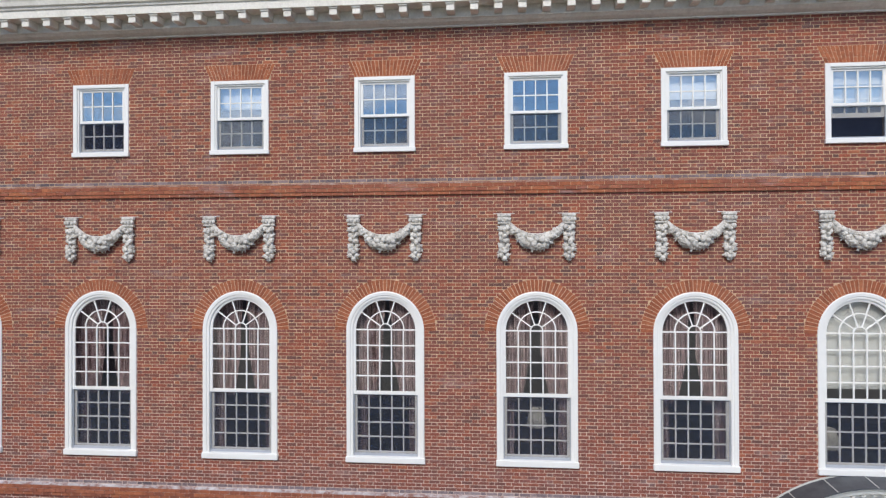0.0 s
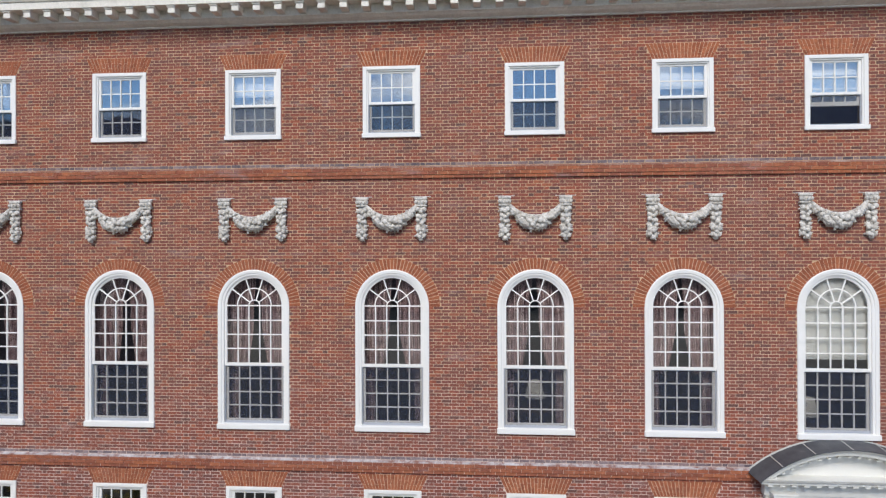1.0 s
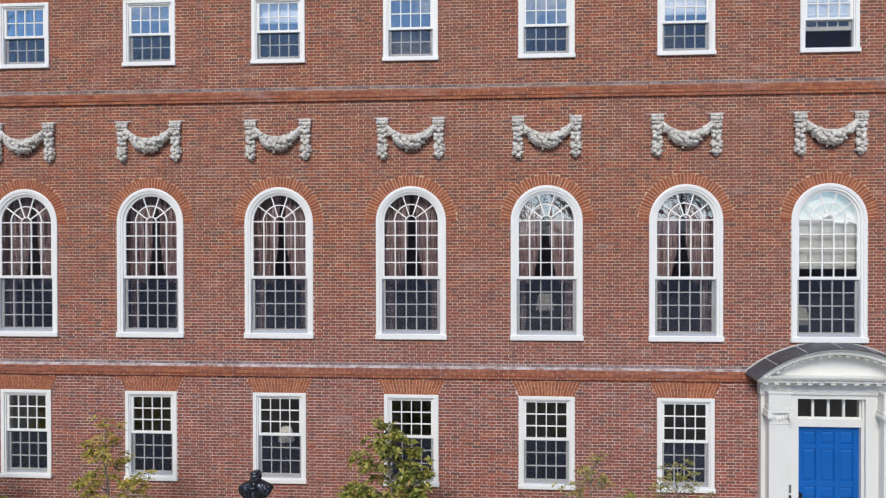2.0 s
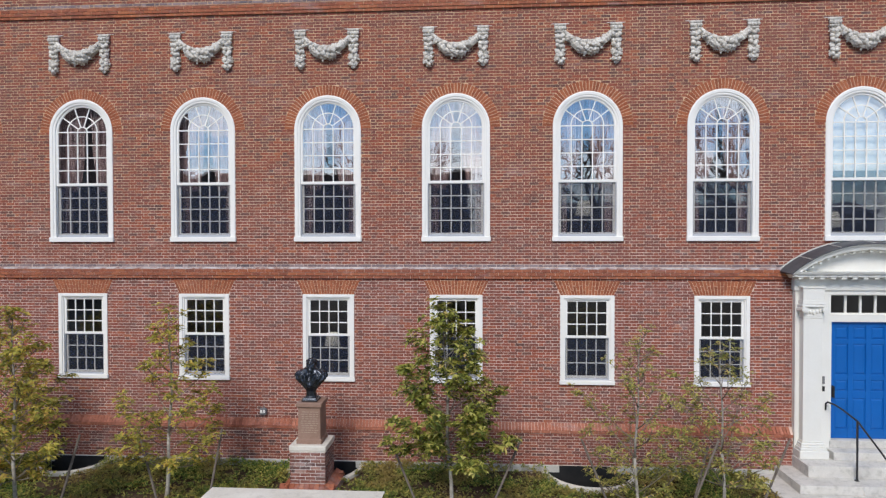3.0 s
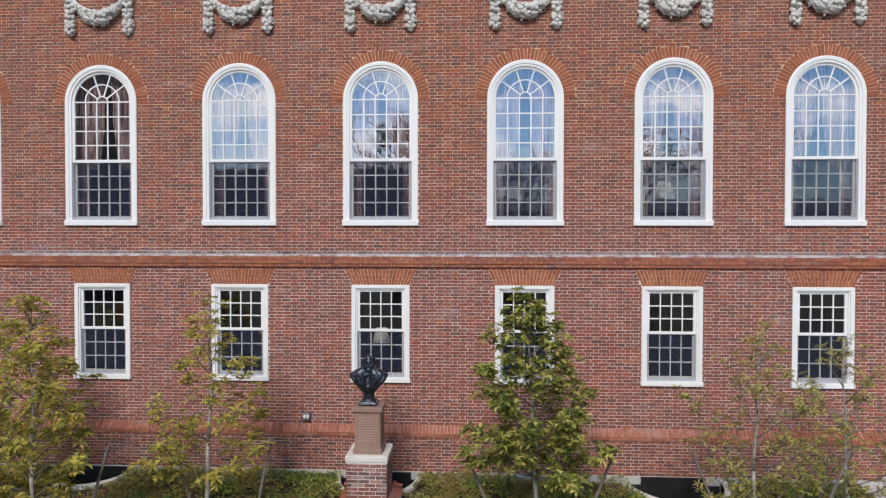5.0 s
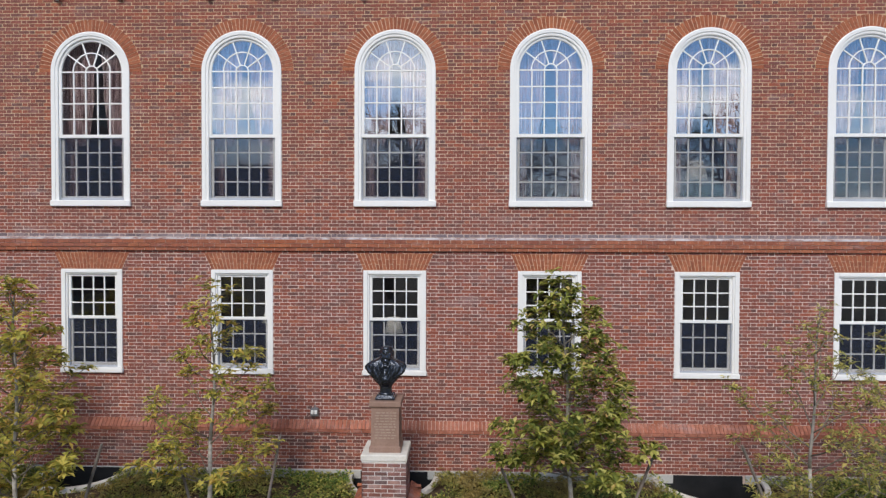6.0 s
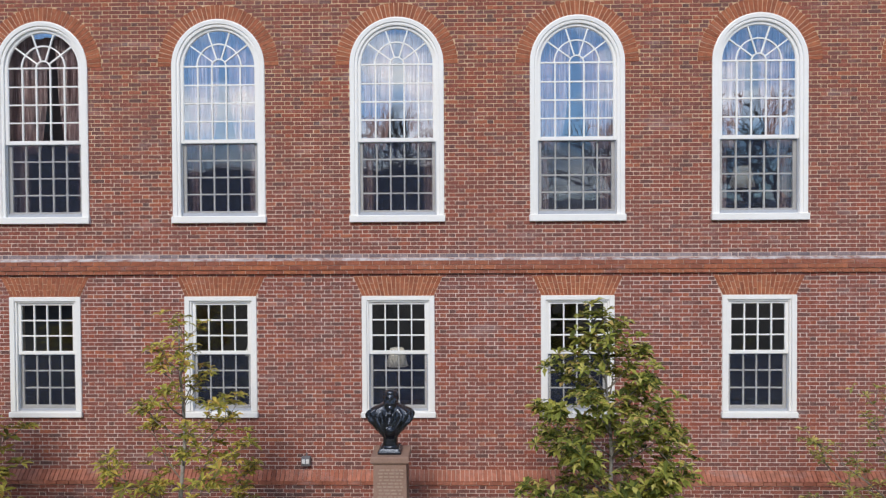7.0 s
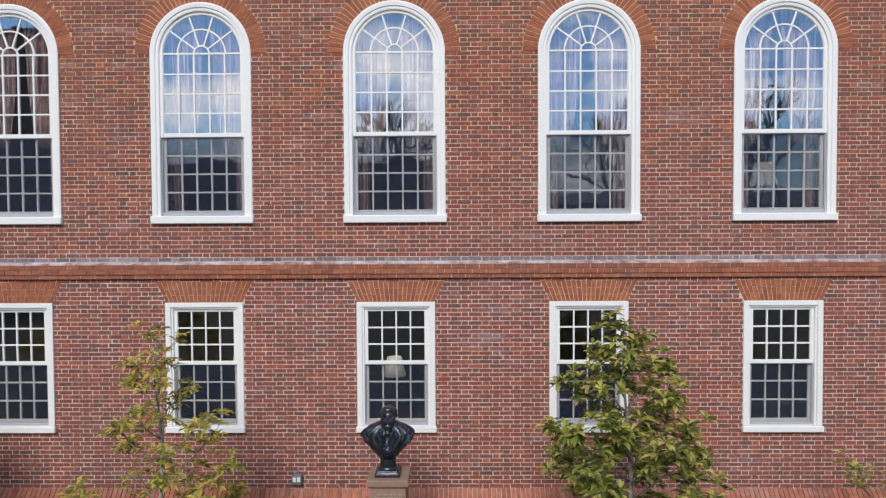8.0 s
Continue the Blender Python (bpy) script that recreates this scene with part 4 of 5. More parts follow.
        rings.append(lambda p, a=a: ((R + p[0]) * math.sin(a), p[1], cz + (R + p[0]) * math.cos(a)))
    sweep(bm, prof, rings)
    roof = part("roof", bm, M_LEAD, way, "dark grey lead roof covering")
    bm = bmesh.new()
    for a in (-a1 * 0.74, -a1 * 0.38, 0.0, a1 * 0.38, a1 * 0.74):
        tube(bm, [((R + 0.024) * math.sin(a), -0.53, cz + (R + 0.024) * math.cos(a)), ((R + 0.088) * math.sin(a), -0.006, cz + (R + 0.088) * math.cos(a))], [0.011, 0.011], 6)
    part("seam", bm, M_CONCRETE, roof, "pale standing seams")
    bm = bmesh.new()
    rings = []
    for i in range(n + 1):
        a = (-a1 + 2 * a1 * i / n) * 1.03
        rings.append(lambda p, a=a: ((R + p[0]) * math.sin(a), p[1], cz + (R + p[0]) * math.cos(a)))
    sweep(bm, [(0.075, -0.035), (0.105, -0.010), (0.105, -0.004), (0.075, -0.004)], rings)
    part("flashing", bm, M_CONCRETE, roof, "pale mortar flashing")
    # fanlight over the door
    bm = picture_frame(bmesh.new(), -0.668, 0.668, 3.553, 4.003, 0.03, 0.03, 0.03, 0.03, 0.00, 0.05)
    flat_grid(bm, -0.64, 0.64, 3.58, 3.975, 4, 1, 0.045, 0.005, 0.045)
    light = part("transom_window", bm, W, way)
    panes(light, -0.64, 0.64, 3.58, 3.975, 4, 1, 0.025, M_GLASS_PLAIN)
    tagged(way, "white painted classical doorway with pilasters and segmental pediment", "doorway")
    # the door itself
    door = empty("door_1", (DOOR_X, 0.03, 0.765))
    part("panel_backing", boxes((-0.643, 0.643, 0.022, 0.05, 0.003, 2.622)), M_BLUE, door)
    bm = bmesh.new()
    xs = [(-0.643, -0.53), (-0.245, -0.14), (0.14, 0.245), (0.53, 0.643)]
    zs = [(0.003, 0.21), (0.90, 1.07), (1.31, 1.44), (2.12, 2.23), (2.50, 2.622)]
    for a, b in xs:
        box(bm, a, b, 0.0, 0.03, 0.003, 2.622, 0.004)
    for a, b in zs:
        for (p, q), (r, s) in zip(xs, xs[1:]):
            box(bm, q, r, 0.001, 0.03, a, b, 0.004)
    part("door_frame", bm, M_BLUE, door)
    for (p, q), (r, s) in zip(xs, xs[1:]):
        for (a, b), (c, d) in zip(zs, zs[1:]):
            bm = bmesh.new()
            m = 0.035
            lo = [(q + 0.012, b + 0.012), (r - 0.012, b + 0.012), (r - 0.012, c - 0.012), (q + 0.012, c - 0.012)]
            hi = [(q + m + 0.012, b + m + 0.012), (r - m - 0.012, b + m + 0.012), (r - m - 0.012, c - m - 0.012), (q + m + 0.012, c - m - 0.012)]
            A = [bm.verts.new((x, 0.021, z)) for x, z in lo]
            Bv = [bm.verts.new((x, 0.005, z)) for x, z in hi]
            bm.faces.new(Bv)
            for i in range(4):
                bm.faces.new((A[i], A[(i + 1) % 4], Bv[(i + 1) % 4], Bv[i]))
            part("panel", bm, M_BLUE, door)
    part("door_handle", boxes((-0.60, -0.57, -0.04, 0.0, 0.93, 1.19), (-0.595, -0.575, -0.08, -0.04, 0.95, 0.98), (-0.595, -0.575, -0.08, -0.04, 1.14, 1.17), (-0.597, -0.573, -0.10, -0.08, 0.93, 1.19), bevel=0.004), M_IRON, door, "dark metal pull handle")
    tagged(door, "bright blue panelled entrance door, closed", "door", kind="structure")


build_doorway()

# ---------------------------------------------------------------- carved garlands
def lump(bm, p, r, squash=(1, 1, 1), rot=(0, 0, 0), sub=2):
    m = Matrix.Translation(p) @ Euler(rot).to_matrix().to_4x4() @ Matrix.Diagonal((r * squash[0], r * squash[1], r * squash[2], 1))
    bmesh.ops.create_icosphere(bm, subdivisions=sub, radius=1.0, matrix=m)


def garland():
    """A swag of carved fruit and leaves hung between two drops; z = 0 at the top."""
    rnd = random.Random(41)
    g = empty("stone_garland")

    def fruit(bm, x, y, z, r):
        """One carved fruit with a calyx of small leaves about it."""
        lump(bm, (x, y, z), r, (1.0, 0.85, rnd.uniform(0.9, 1.1)), (0, rnd.uniform(-0.6, 0.6), 0), 2)
        for q in range(4):
            a = rnd.uniform(0, 6.283)
            lump(bm, (x + math.cos(a) * r * 1.05, y + 0.35 * r, z + math.sin(a) * r * 1.05), r * 0.42, (1.7, 0.6, 0.75), (0, -a, 0), 1)

    for s in (-1, 1):
        c = s * 0.625
        # square head block with a fillet above and a neck below
        bm = boxes((c - 0.132, c + 0.132, -0.085, 0.0, -0.055, 0.0), (c - 0.112, c + 0.112, -0.070, 0.0, -0.165, -0.05), (c - 0.128, c + 0.128, -0.080, 0.0, -0.20, -0.16),
                   (c - 0.085, c + 0.085, -0.035, 0.0, -0.86, -0.19), bevel=0.012)
        for q in (-1, 1):
            lump(bm, (c + q * 0.105, -0.085, -0.105), 0.036, (1, 0.8, 1.2))
            lump(bm, (c + q * 0.040, -0.090, -0.110), 0.032, (0.9, 0.7, 1.4))
        for level, (z, wide) in enumerate(((-0.275, 0.070), (-0.385, 0.062), (-0.50, 0.055), (-0.625, 0.064), (-0.705, 0.055), (-0.805, 0.060))):
            for q in (-1, 1):
                fruit(bm, c + q * wide, -0.065 + rnd.uniform(-0.012, 0.01), z + rnd.uniform(-0.022, 0.022), rnd.uniform(0.047, 0.060))
            fruit(bm, c + rnd.uniform(-0.025, 0.025), -0.105, z - 0.045 + rnd.uniform(-0.02, 0.02), rnd.uniform(0.040, 0.052))
        lump(bm, (c, -0.05, -0.885), 0.050, (1.1, 0.7, 0.8), (0, 0, 0), 2)
        part("drop", bm, M_CARVED, g, "hanging drop of carved fruit")
        part("flashing", boxes((c - 0.21, c + 0.21, -0.014, 0.004, 0.004, 0.016), bevel=0.003), M_PALE_MORTAR, g, "thin pale mortar ledge")

    def sag(u):
        return -0.225 - 0.30 * (1 - abs(u) ** 2.1)

    bm = bmesh.new()
    pts, rad = [], []
    for i in range(21):
        u = -1 + 2 * i / 20
        pts.append((u * 0.53, -0.035, sag(u)))
        rad.append(0.050 + 0.052 * (1 - abs(u) ** 1.8))
    tube(bm, pts, rad, 10)
    # a folded cloth along the top of the swag, fruit below it
    for k in range(3):
        tube(bm, [(u * 0.53, -0.075 - 0.035 * (1 - u * u) - 0.012 * k, sag(u) + (0.118 - 0.045 * k) * (1 - 0.45 * abs(u) ** 1.5)) for u in [-1 + i / 8 for i in range(17)]], [0.020 + 0.004 * (i % 2) for i in range(17)], 6)
    for i in range(84):
        u = rnd.uniform(-0.93, 0.93)
        f = 1 - abs(u) ** 1.6
        r0 = 0.072 + 0.078 * f
        a = rnd.uniform(-1.5, 0.62)
        z = sag(u) + math.sin(a) * r0
        r = rnd.uniform(0.034, 0.052) * (0.75 + 0.40 * f)
        fruit(bm, u * 0.52, -0.062 - math.cos(a) * r0 * 0.85, z, r)
    part("swag", bm, M_CARVED, g, "sagging swag of carved fruit and leaves")
    return tagged(g, "weathered grey stone garland of fruit hung on the brick wall", "garland", "carved garlands under the upper string course")


first = garland()
first.location = (BAY * COLUMNS[0], 0.0, 10.12)
for k in list(COLUMNS)[1:]:
    copy_thing(first, pose(BAY * k, 0.0, 10.12))

# ---------------------------------------------------------------- pedestal, bust and bench
PED = (0.037, -1.575)


def build_pedestal():
    ped = empty("pedestal", (PED[0], PED[1], 0))
    part("footing", boxes((-0.55, 0.55, -0.55, 0.55, -0.25, 0.06), bevel=0.02), M_MORTAR, ped)
    part("core", boxes((-0.362, 0.362, -0.362, 0.362, 0.0, 0.875)), M_PALE_MORTAR, ped)
    n = 12
    step = 0.846 / n
    sizes = {}
    for r in range(n):
        z = 0.03 + r * step
        for side in range(4):
            x = -0.37 + (0.0 if (r + side) % 2 else -0.1085)
            while x < 0.37:
                a, b = max(x + 0.005, -0.37), min(x + 0.2145 - 0.005, 0.37)
                if b - a > 0.03:
                    key = round(b - a, 3)
                    if key not in sizes:
                        v, f = brick_box(-key / 2, key / 2, 0, step - 0.012, 0, 0.03)
                        sizes[key] = mesh_from("ped_brick", v, f, M_BRICK_LIMED)
                    m = (a + b) / 2
                    spot = ((m, -0.37), (0.37, m), (-m, 0.37), (-0.37, -m))[side]
                    child("brick", sizes[key], ped, (spot[0], spot[1], z), (0, 0, math.pi / 2 * side))
                x += 0.2145
    # bricks laid flat round the foot, tilted outwards
    v, f = brick_box(-0.0485, 0.0485, 0.0, 0.215, 0.0, 0.05)
    me = mesh_from("foot_brick", v, f, M_BRICK_BAND)
    for side in range(4):
        for i in range(11):
            m = -0.515 + 0.103 * i
            d = 0.565
            spot = ((m, -d), (d, m), (-m, d), (-d, -m))[side]
            child("brick", me, ped, (spot[0], spot[1], 0.120), (-0.98, 0, math.pi / 2 * side))
    bm = boxes((-0.385, 0.385, -0.385, 0.385, 0.905, 1.010), (-0.372, 0.372, -0.372, 0.372, 0.870, 0.907), bevel=0.012)
    part("cap", bm, M_STONE, ped, "pale limestone cap slab")
    bm = bmesh.new()
    prof = [(0.262, 1.010), (0.262, 1.095), (0.245, 1.105), (0.238, 1.12), (0.230, 1.74), (0.238, 1.755), (0.262, 1.775), (0.268, 1.79), (0.268, 1.85), (0.26, 1.862)]
    sweep(bm, prof, [lambda p, s=s, t=t: (s * p[0], t * p[0], p[1]) for s, t in ((-1, -1), (1, -1), (1, 1), (-1, 1), (-1, -1))], closed_profile=False, caps=False)
    bmesh.ops.remove_doubles(bm, verts=bm.verts[:], dist=0.0005)
    top = [v for v in bm.verts if v.co.z > 1.861]
    top.sort(key=lambda v: math.atan2(v.co.y, v.co.x))
    bm.faces.new(top)
    shaft = part("shaft", bm, M_SANDSTONE, ped, "brown sandstone shaft with cut inscription")
    bm = bmesh.new()
    rnd = random.Random(6)
    for i in range(11):
        z = 1.66 - 0.047 * i
        x = -0.19 + rnd.uniform(0, 0.05)
        while x < 0.17:
            w = rnd.uniform(0.03, 0.085)
            e = min(x + w, 0.19)
            box(bm, x, e, -0.2375 + 0.0001 * i, -0.230, z, z + 0.020)
            x += w + 0.018
    part("inscription", bm, rough_material("cut_letters", (0.36, 0.26, 0.20), (0.42, 0.31, 0.24), 5.0), shaft)
    tagged(ped, "pedestal of brick, pale stone cap and brown sandstone shaft", "pedestal")


build_pedestal()


def build_bust():
    bm = bmesh.new()
    box(bm, -0.172, 0.172, -0.155, 0.155, 0.0, 0.05, 0.008)
    box(bm, -0.150, 0.150, -0.135, 0.135, 0.05, 0.085, 0.010)
    secs = [(0.085, 0.125, 0.11, 0), (0.11, 0.112, 0.10, 0), (0.185, 0.106, 0.095, 0), (0.215, 0.110, 0.10, 0.2), (0.24, 0.118, 0.118, 0.5), (0.27, 0.134, 0.140, 0.8), (0.31, 0.166, 0.165, 1), (0.36, 0.204, 0.184, 1),
            (0.41, 0.246, 0.196, 1), (0.45, 0.284, 0.198, 1), (0.485, 0.318, 0.192, 1), (0.52, 0.336, 0.182, 1), (0.56, 0.340, 0.170, 1), (0.60, 0.322, 0.156, 0.8), (0.635, 0.286, 0.142, 0.6), (0.67, 0.228, 0.130, 0.4),
            (0.70, 0.160, 0.118, 0.2), (0.73, 0.108, 0.104, 0), (0.765, 0.092, 0.098, 0)]
    segs = 72
    rings = []
    for z, hw, hd, fold in secs:
        ring = []
        for i in range(segs):
            a = 2 * math.pi * i / segs
            ca, sa = math.cos(a), math.sin(a)
            w = hw * math.copysign(abs(ca) ** 0.85, ca)
            d = hd * math.copysign(abs(sa) ** 0.85, sa)
            k = 1 + fold * (0.075 * math.sin(13 * a + 7 * z) + 0.060 * math.sin(22 * a - 11 * z + 1.0) + 0.03 * math.sin(37 * a + 22 * z))
            # open coat: a furrow down the chest
            front = max(0.0, -sa) ** 3
            k -= fold * 0.10 * front * math.exp(-((ca * hw / 0.03) ** 2))
            ring.append(bm.verts.new((w * k, d * k + 0.01, z + fold * 0.012 * math.sin(5 * a))))
        rings.append(ring)
    for a, b in zip(rings, rings[1:]):
        for i in range(segs):
            bm.faces.new((a[i], a[(i + 1) % segs], b[(i + 1) % segs], b[i]))
    bm.faces.new(rings[0])
    bm.faces.new(rings[-1])
    # plain head, bearded
    lump(bm, (0.012, -0.015, 0.815), 0.112, (0.86, 1.08, 1.08), (0.15, 0, 0), 3)
    lump(bm, (0.012, 0.020, 0.833), 0.118, (0.98, 1.0, 0.84), (0, 0, 0), 3)
    for s in (-1, 1):
        lump(bm, (0.012 + s * 0.092, -0.005, 0.850), 0.045, (0.6, 1.1, 1.0), (0, s * 0.3, 0), 2)
        lump(bm, (0.012 + s * 0.060, -0.080, 0.765), 0.050, (0.8, 0.7, 1.3), (0.2, s * 0.15, 0), 2)
    lump(bm, (0.012, -0.095, 0.710), 0.085, (1.0, 0.62, 1.15), (0.3, 0, 0), 3)
    lump(bm, (0.012, -0.125, 0.655), 0.060, (0.85, 0.6, 1.1), (0.35, 0, 0), 3)
    lump(bm, (0.012, -0.138, 0.800), 0.020, (0.8, 1.0, 1.9), (0.25, 0, 0), 2)
    lump(bm, (0.012, -0.110, 0.845), 0.066, (1.1, 0.45, 0.26), (0, 0, 0), 2)
    lump(bm, (0.012, -0.080, 0.900), 0.060, (1.1, 0.75, 0.55), (0.5, 0, 0), 2)
    for s in (-1, 1):
        lump(bm, (0.012 + s * 0.108, 0.0, 0.805), 0.032, (0.5, 0.8, 1.2), (0, 0, 0), 2)
        for i, (px, pz, tilt) in enumerate(((0.060, 0.55, 0.42), (0.110, 0.47, 0.40), (0.160, 0.50, 0.32), (0.205, 0.48, 0.34), (0.250, 0.53, 0.36), (0.285, 0.56, 0.36))):
            lump(bm, (s * px, -0.182 + 0.024 * i, pz), 0.085 - 0.006 * i, (0.17, 0.30, 1.8), (0.12, s * tilt, 0), 3)
    lump(bm, (0.01, -0.185, 0.36), 0.062, (0.95, 0.5, 1.0), (0, 0, 0), 3)
    lump(bm, (0.01, -0.165, 0.60), 0.035, (1.1, 0.6, 0.9), (0, 0, 0), 2)
    ob = part("bust_statue", bm, M_BRONZE, None, "", True)
    fuse = ob.modifiers.new("fuse", "REMESH")
    fuse.mode, fuse.voxel_size, fuse.use_smooth_shade = "VOXEL", 0.009, True
    ob.location = (PED[0] - 0.012, PED[1] - 0.02, 1.862)
    ob.scale = (0.96, 1.0, 0.965)
    tagged(ob, "dark bronze bust statue standing on the pedestal", "statue")


build_bust()


def build_bench():
    cx, cy = 0.148, -3.365
    bench = empty("stone_bench", (cx, cy, 0.035))
    prof = [(0.0, 0.405), (0.30, 0.405), (0.315, 0.425), (0.335, 0.435), (0.345, 0.455), (0.358, 0.462), (0.362, 0.50), (0.357, 0.505), (0.0, 0.505)]
    bm = bmesh.new()
    cuts = (-1.652, -0.62, 0.53, 1.652)
    for a, b in zip(cuts, cuts[1:]):
        e0, e1 = (0.0 if a > -1.6 else 1.0), (0.0 if b < 1.6 else 1.0)
        pr = [(-y, z) for y, z in prof[1:-1]] + [(y, z) for y, z in reversed(prof[1:-1])]
        sub = bmesh.new()
        sweep(sub, pr, [lambda p, a=a, e=e0: (a + 0.002 + e * (0.362 - abs(p[0])) * (1 if p[1] < 0.46 else 0), p[0], p[1]),
                        lambda p, b=b, e=e1: (b - 0.002 - e * (0.362 - abs(p[0])) * (1 if p[1] < 0.46 else 0), p[0], p[1])])
        me = bpy.data.meshes.new("tmp")
        sub.to_mesh(me)
        sub.free()
        bm.from_mesh(me)
        bpy.data.meshes.remove(me)
    part("seat", bm, M_STONE, bench, "smooth pale stone seat slab")
    # scroll-shaped supports
    side = [(-0.30, 0.0), (-0.30, 0.075), (-0.255, 0.10), (-0.225, 0.155), (-0.235, 0.215), (-0.285, 0.265), (-0.315, 0.32), (-0.305, 0.375), (-0.27, 0.405),
            (0.27, 0.405), (0.305, 0.375), (0.315, 0.32), (0.285, 0.265), (0.235, 0.215), (0.225, 0.155), (0.255, 0.10), (0.30, 0.075), (0.30, 0.0)]
    for x in (-1.50, -0.655, 0.60, 1.48):
        bm = sweep(bmesh.new(), side, [lambda p, q=x - 0.065: (q, p[0], p[1]), lambda p, q=x + 0.065: (q, p[0], p[1])])
        box(bm, x - 0.08, x + 0.08, -0.315, 0.315, 0.0, 0.06, 0.006)
        part("leg", bm, M_STONE, bench)
    tagged(bench, "long pale stone bench on scrolled supports", "bench")
    bm = boxes((-1.47, 0.10, -3.98, -3.05, -0.3, 0.034), (0.105, 1.93, -3.98, -3.05, -0.3, 0.034), bevel=0.006)
    tagged(part("bench_slab", bm, M_CONCRETE), "pale concrete slab under the stone bench", "slab", kind="structure")


build_bench()

# ---------------------------------------------------------------- small fittings
def build_handrail(side):
    rail = empty("handrail", (DOOR_X + side * -0.80, 0, 0))

    def spread(y):
        return side * 0.22 * max(0.0, min(1.0, (-y - 0.15) / 0.80))

    bm = bmesh.new()
    run = ((-0.13, 1.44), (-0.14, 1.59), (-0.19, 1.63), (-0.36, 1.625), (-0.55, 1.58), (-0.95, 1.43), (-1.68, 1.08), (-2.42, 0.70), (-2.55, 0.68))
    tube(bm, [(spread(y), y, z) for y, z in run], [0.019] * 9, 8)
    part("rail", bm, M_IRON, rail)
    for y, z0, z1 in ((-0.95, 0.178, 1.43), (-2.42, -0.05, 0.70)):
        x = spread(y)
        bm = boxes((x - 0.016, x + 0.016, y - 0.016, y + 0.016, z0, z1))
        box(bm, x - 0.035, x + 0.035, y - 0.035, y + 0.035, z0, z0 + 0.012)
        part("post", bm, M_IRON, rail)
    tagged(rail, "black iron handrail on the entrance steps", "handrail", "handrails of the steps")


build_handrail(1)
build_handrail(-1)


def build_wall_light():
    lamp = empty("wall_light", (-1.56, 0, 1.10))
    part("housing", boxes((-0.075, 0.075, -0.10, 0.0, 0.0, 0.155), bevel=0.012), M_PLASTIC, lamp)
    for x in (-0.034, 0.034):
        part("lens", boxes((x - 0.026, x + 0.026, -0.112, -0.095, 0.05, 0.125), bevel=0.006), M_WHITE, lamp, "white lens")
    part("conduit", boxes((-0.012, 0.012, -0.03, 0.0, 0.155, 0.20)), M_PLASTIC, lamp)
    tagged(lamp, "small grey twin floodlight fixed low on the wall", "wall light")


build_wall_light()


def build_letter_slots():
    ob = empty("key_reader", (DOOR_X - 0.945, -0.305, 1.94))
    part("upper_box", boxes((-0.022, 0.022, -0.03, 0.0, 0.12, 0.29), bevel=0.006), M_PLASTIC, ob)
    part("lower_box", boxes((-0.022, 0.022, -0.03, 0.0, -0.04, 0.07), bevel=0.006), M_IRON, ob)
    tagged(ob, "small dark intercom and key reader on the white pilaster", "intercom")


build_letter_slots()

# ---------------------------------------------------------------- inside the windows
def drape(x_out, x_in_top, x_in_low, z_low, z_top, y, seed, x_meet):
    """A pleated curtain gathered towards its outer edge lower down."""
    rnd = random.Random(seed)
    n, m = 44, 16
    ph = rnd.uniform(0, 6)
    verts, faces = [], []
    for j in range(m + 1):
        v = j / m
        z = z_low + (z_top - z_low) * v
        edge = x_in_low + (x_in_top - x_in_low) * min(1.0, v / 0.45) ** 0.8
        if v > 0.66:
            edge += (x_meet - edge) * (v - 0.66) / 0.34
        for i in range(n + 1):
            u = i / n
            verts.append((x_out + (edge - x_out) * u, y + 0.035 * math.sin(u * 34 + ph + 0.5 * math.sin(v * 3)) + 0.012 * math.sin(u * 71 + v * 4), z))
    for j in range(m):
        for i in range(n):
            a = j * (n + 1) + i
            faces.append((a, a + 1, a + n + 2, a + n + 1))
    me = mesh_from("drape", verts, faces, M_CURTAIN, True)
    return me


def build_curtains():
    for k in COLUMNS:
        if k == 4:
            continue
        pair = empty("curtain_pair", (BAY * k, 0.27, 4.76))
        for s in (-1, 1):
            rnd = random.Random(50 + k * 2 + s)
            child("curtain", drape(s * 0.82, s * rnd.uniform(0.08, 0.13), s * rnd.uniform(0.20, 0.30), 1.65, 3.75, 0.0, 9 + k + s * 30, s * 0.02), pair)
            child("curtain", drape(s * 0.82, s * rnd.uniform(0.42, 0.46), s * rnd.uniform(0.46, 0.52), 0.02, 1.66, 0.02, 99 + k + s * 30, s * 0.44), pair)
        bm = tube(bmesh.new(), [(-0.95, 0, 3.76), (0.95, 0, 3.76)], [0.018, 0.018], 8)
        part("curtain_rod", bm, M_TWIG, pair)
        tagged(pair, "pair of brown striped satin curtains drawn half open", "curtain", "curtains of the round-headed windows")


build_curtains()


def build_blind(x, z_top, z_low, half, name_label, y=0.20):
    blind = empty("window_blind", (x, y, z_low))
    verts, faces = [], []
    n = 10
    for i in range(n + 1):
        z = (z_top - z_low) * i / n
        for s in (-1, 1):
            verts.append((s * half, 0.004 * math.sin(i * 1.3), z))
    for i in range(n):
        faces.append((2 * i, 2 * i + 1, 2 * i + 3, 2 * i + 2))
    sheet = child("sheet", mesh_from("sheet", verts, faces, M_SHADE), blind)
    sol = sheet.modifiers.new("thick", "SOLIDIFY")
    sol.thickness = 0.004
    part("bottom_bar", boxes((-half, half, -0.012, 0.012, -0.02, 0.02), bevel=0.004), M_SHADE, blind)
    tagged(blind, name_label, "window blind")


build_blind(BAY * 4, 8.62, 6.78, 0.74, "white roller blind drawn half down behind the round-headed window", 0.17)
build_blind(BAY * 4, 12.85, 12.12, 0.50, "white blind drawn half down behind the top window", 0.17)
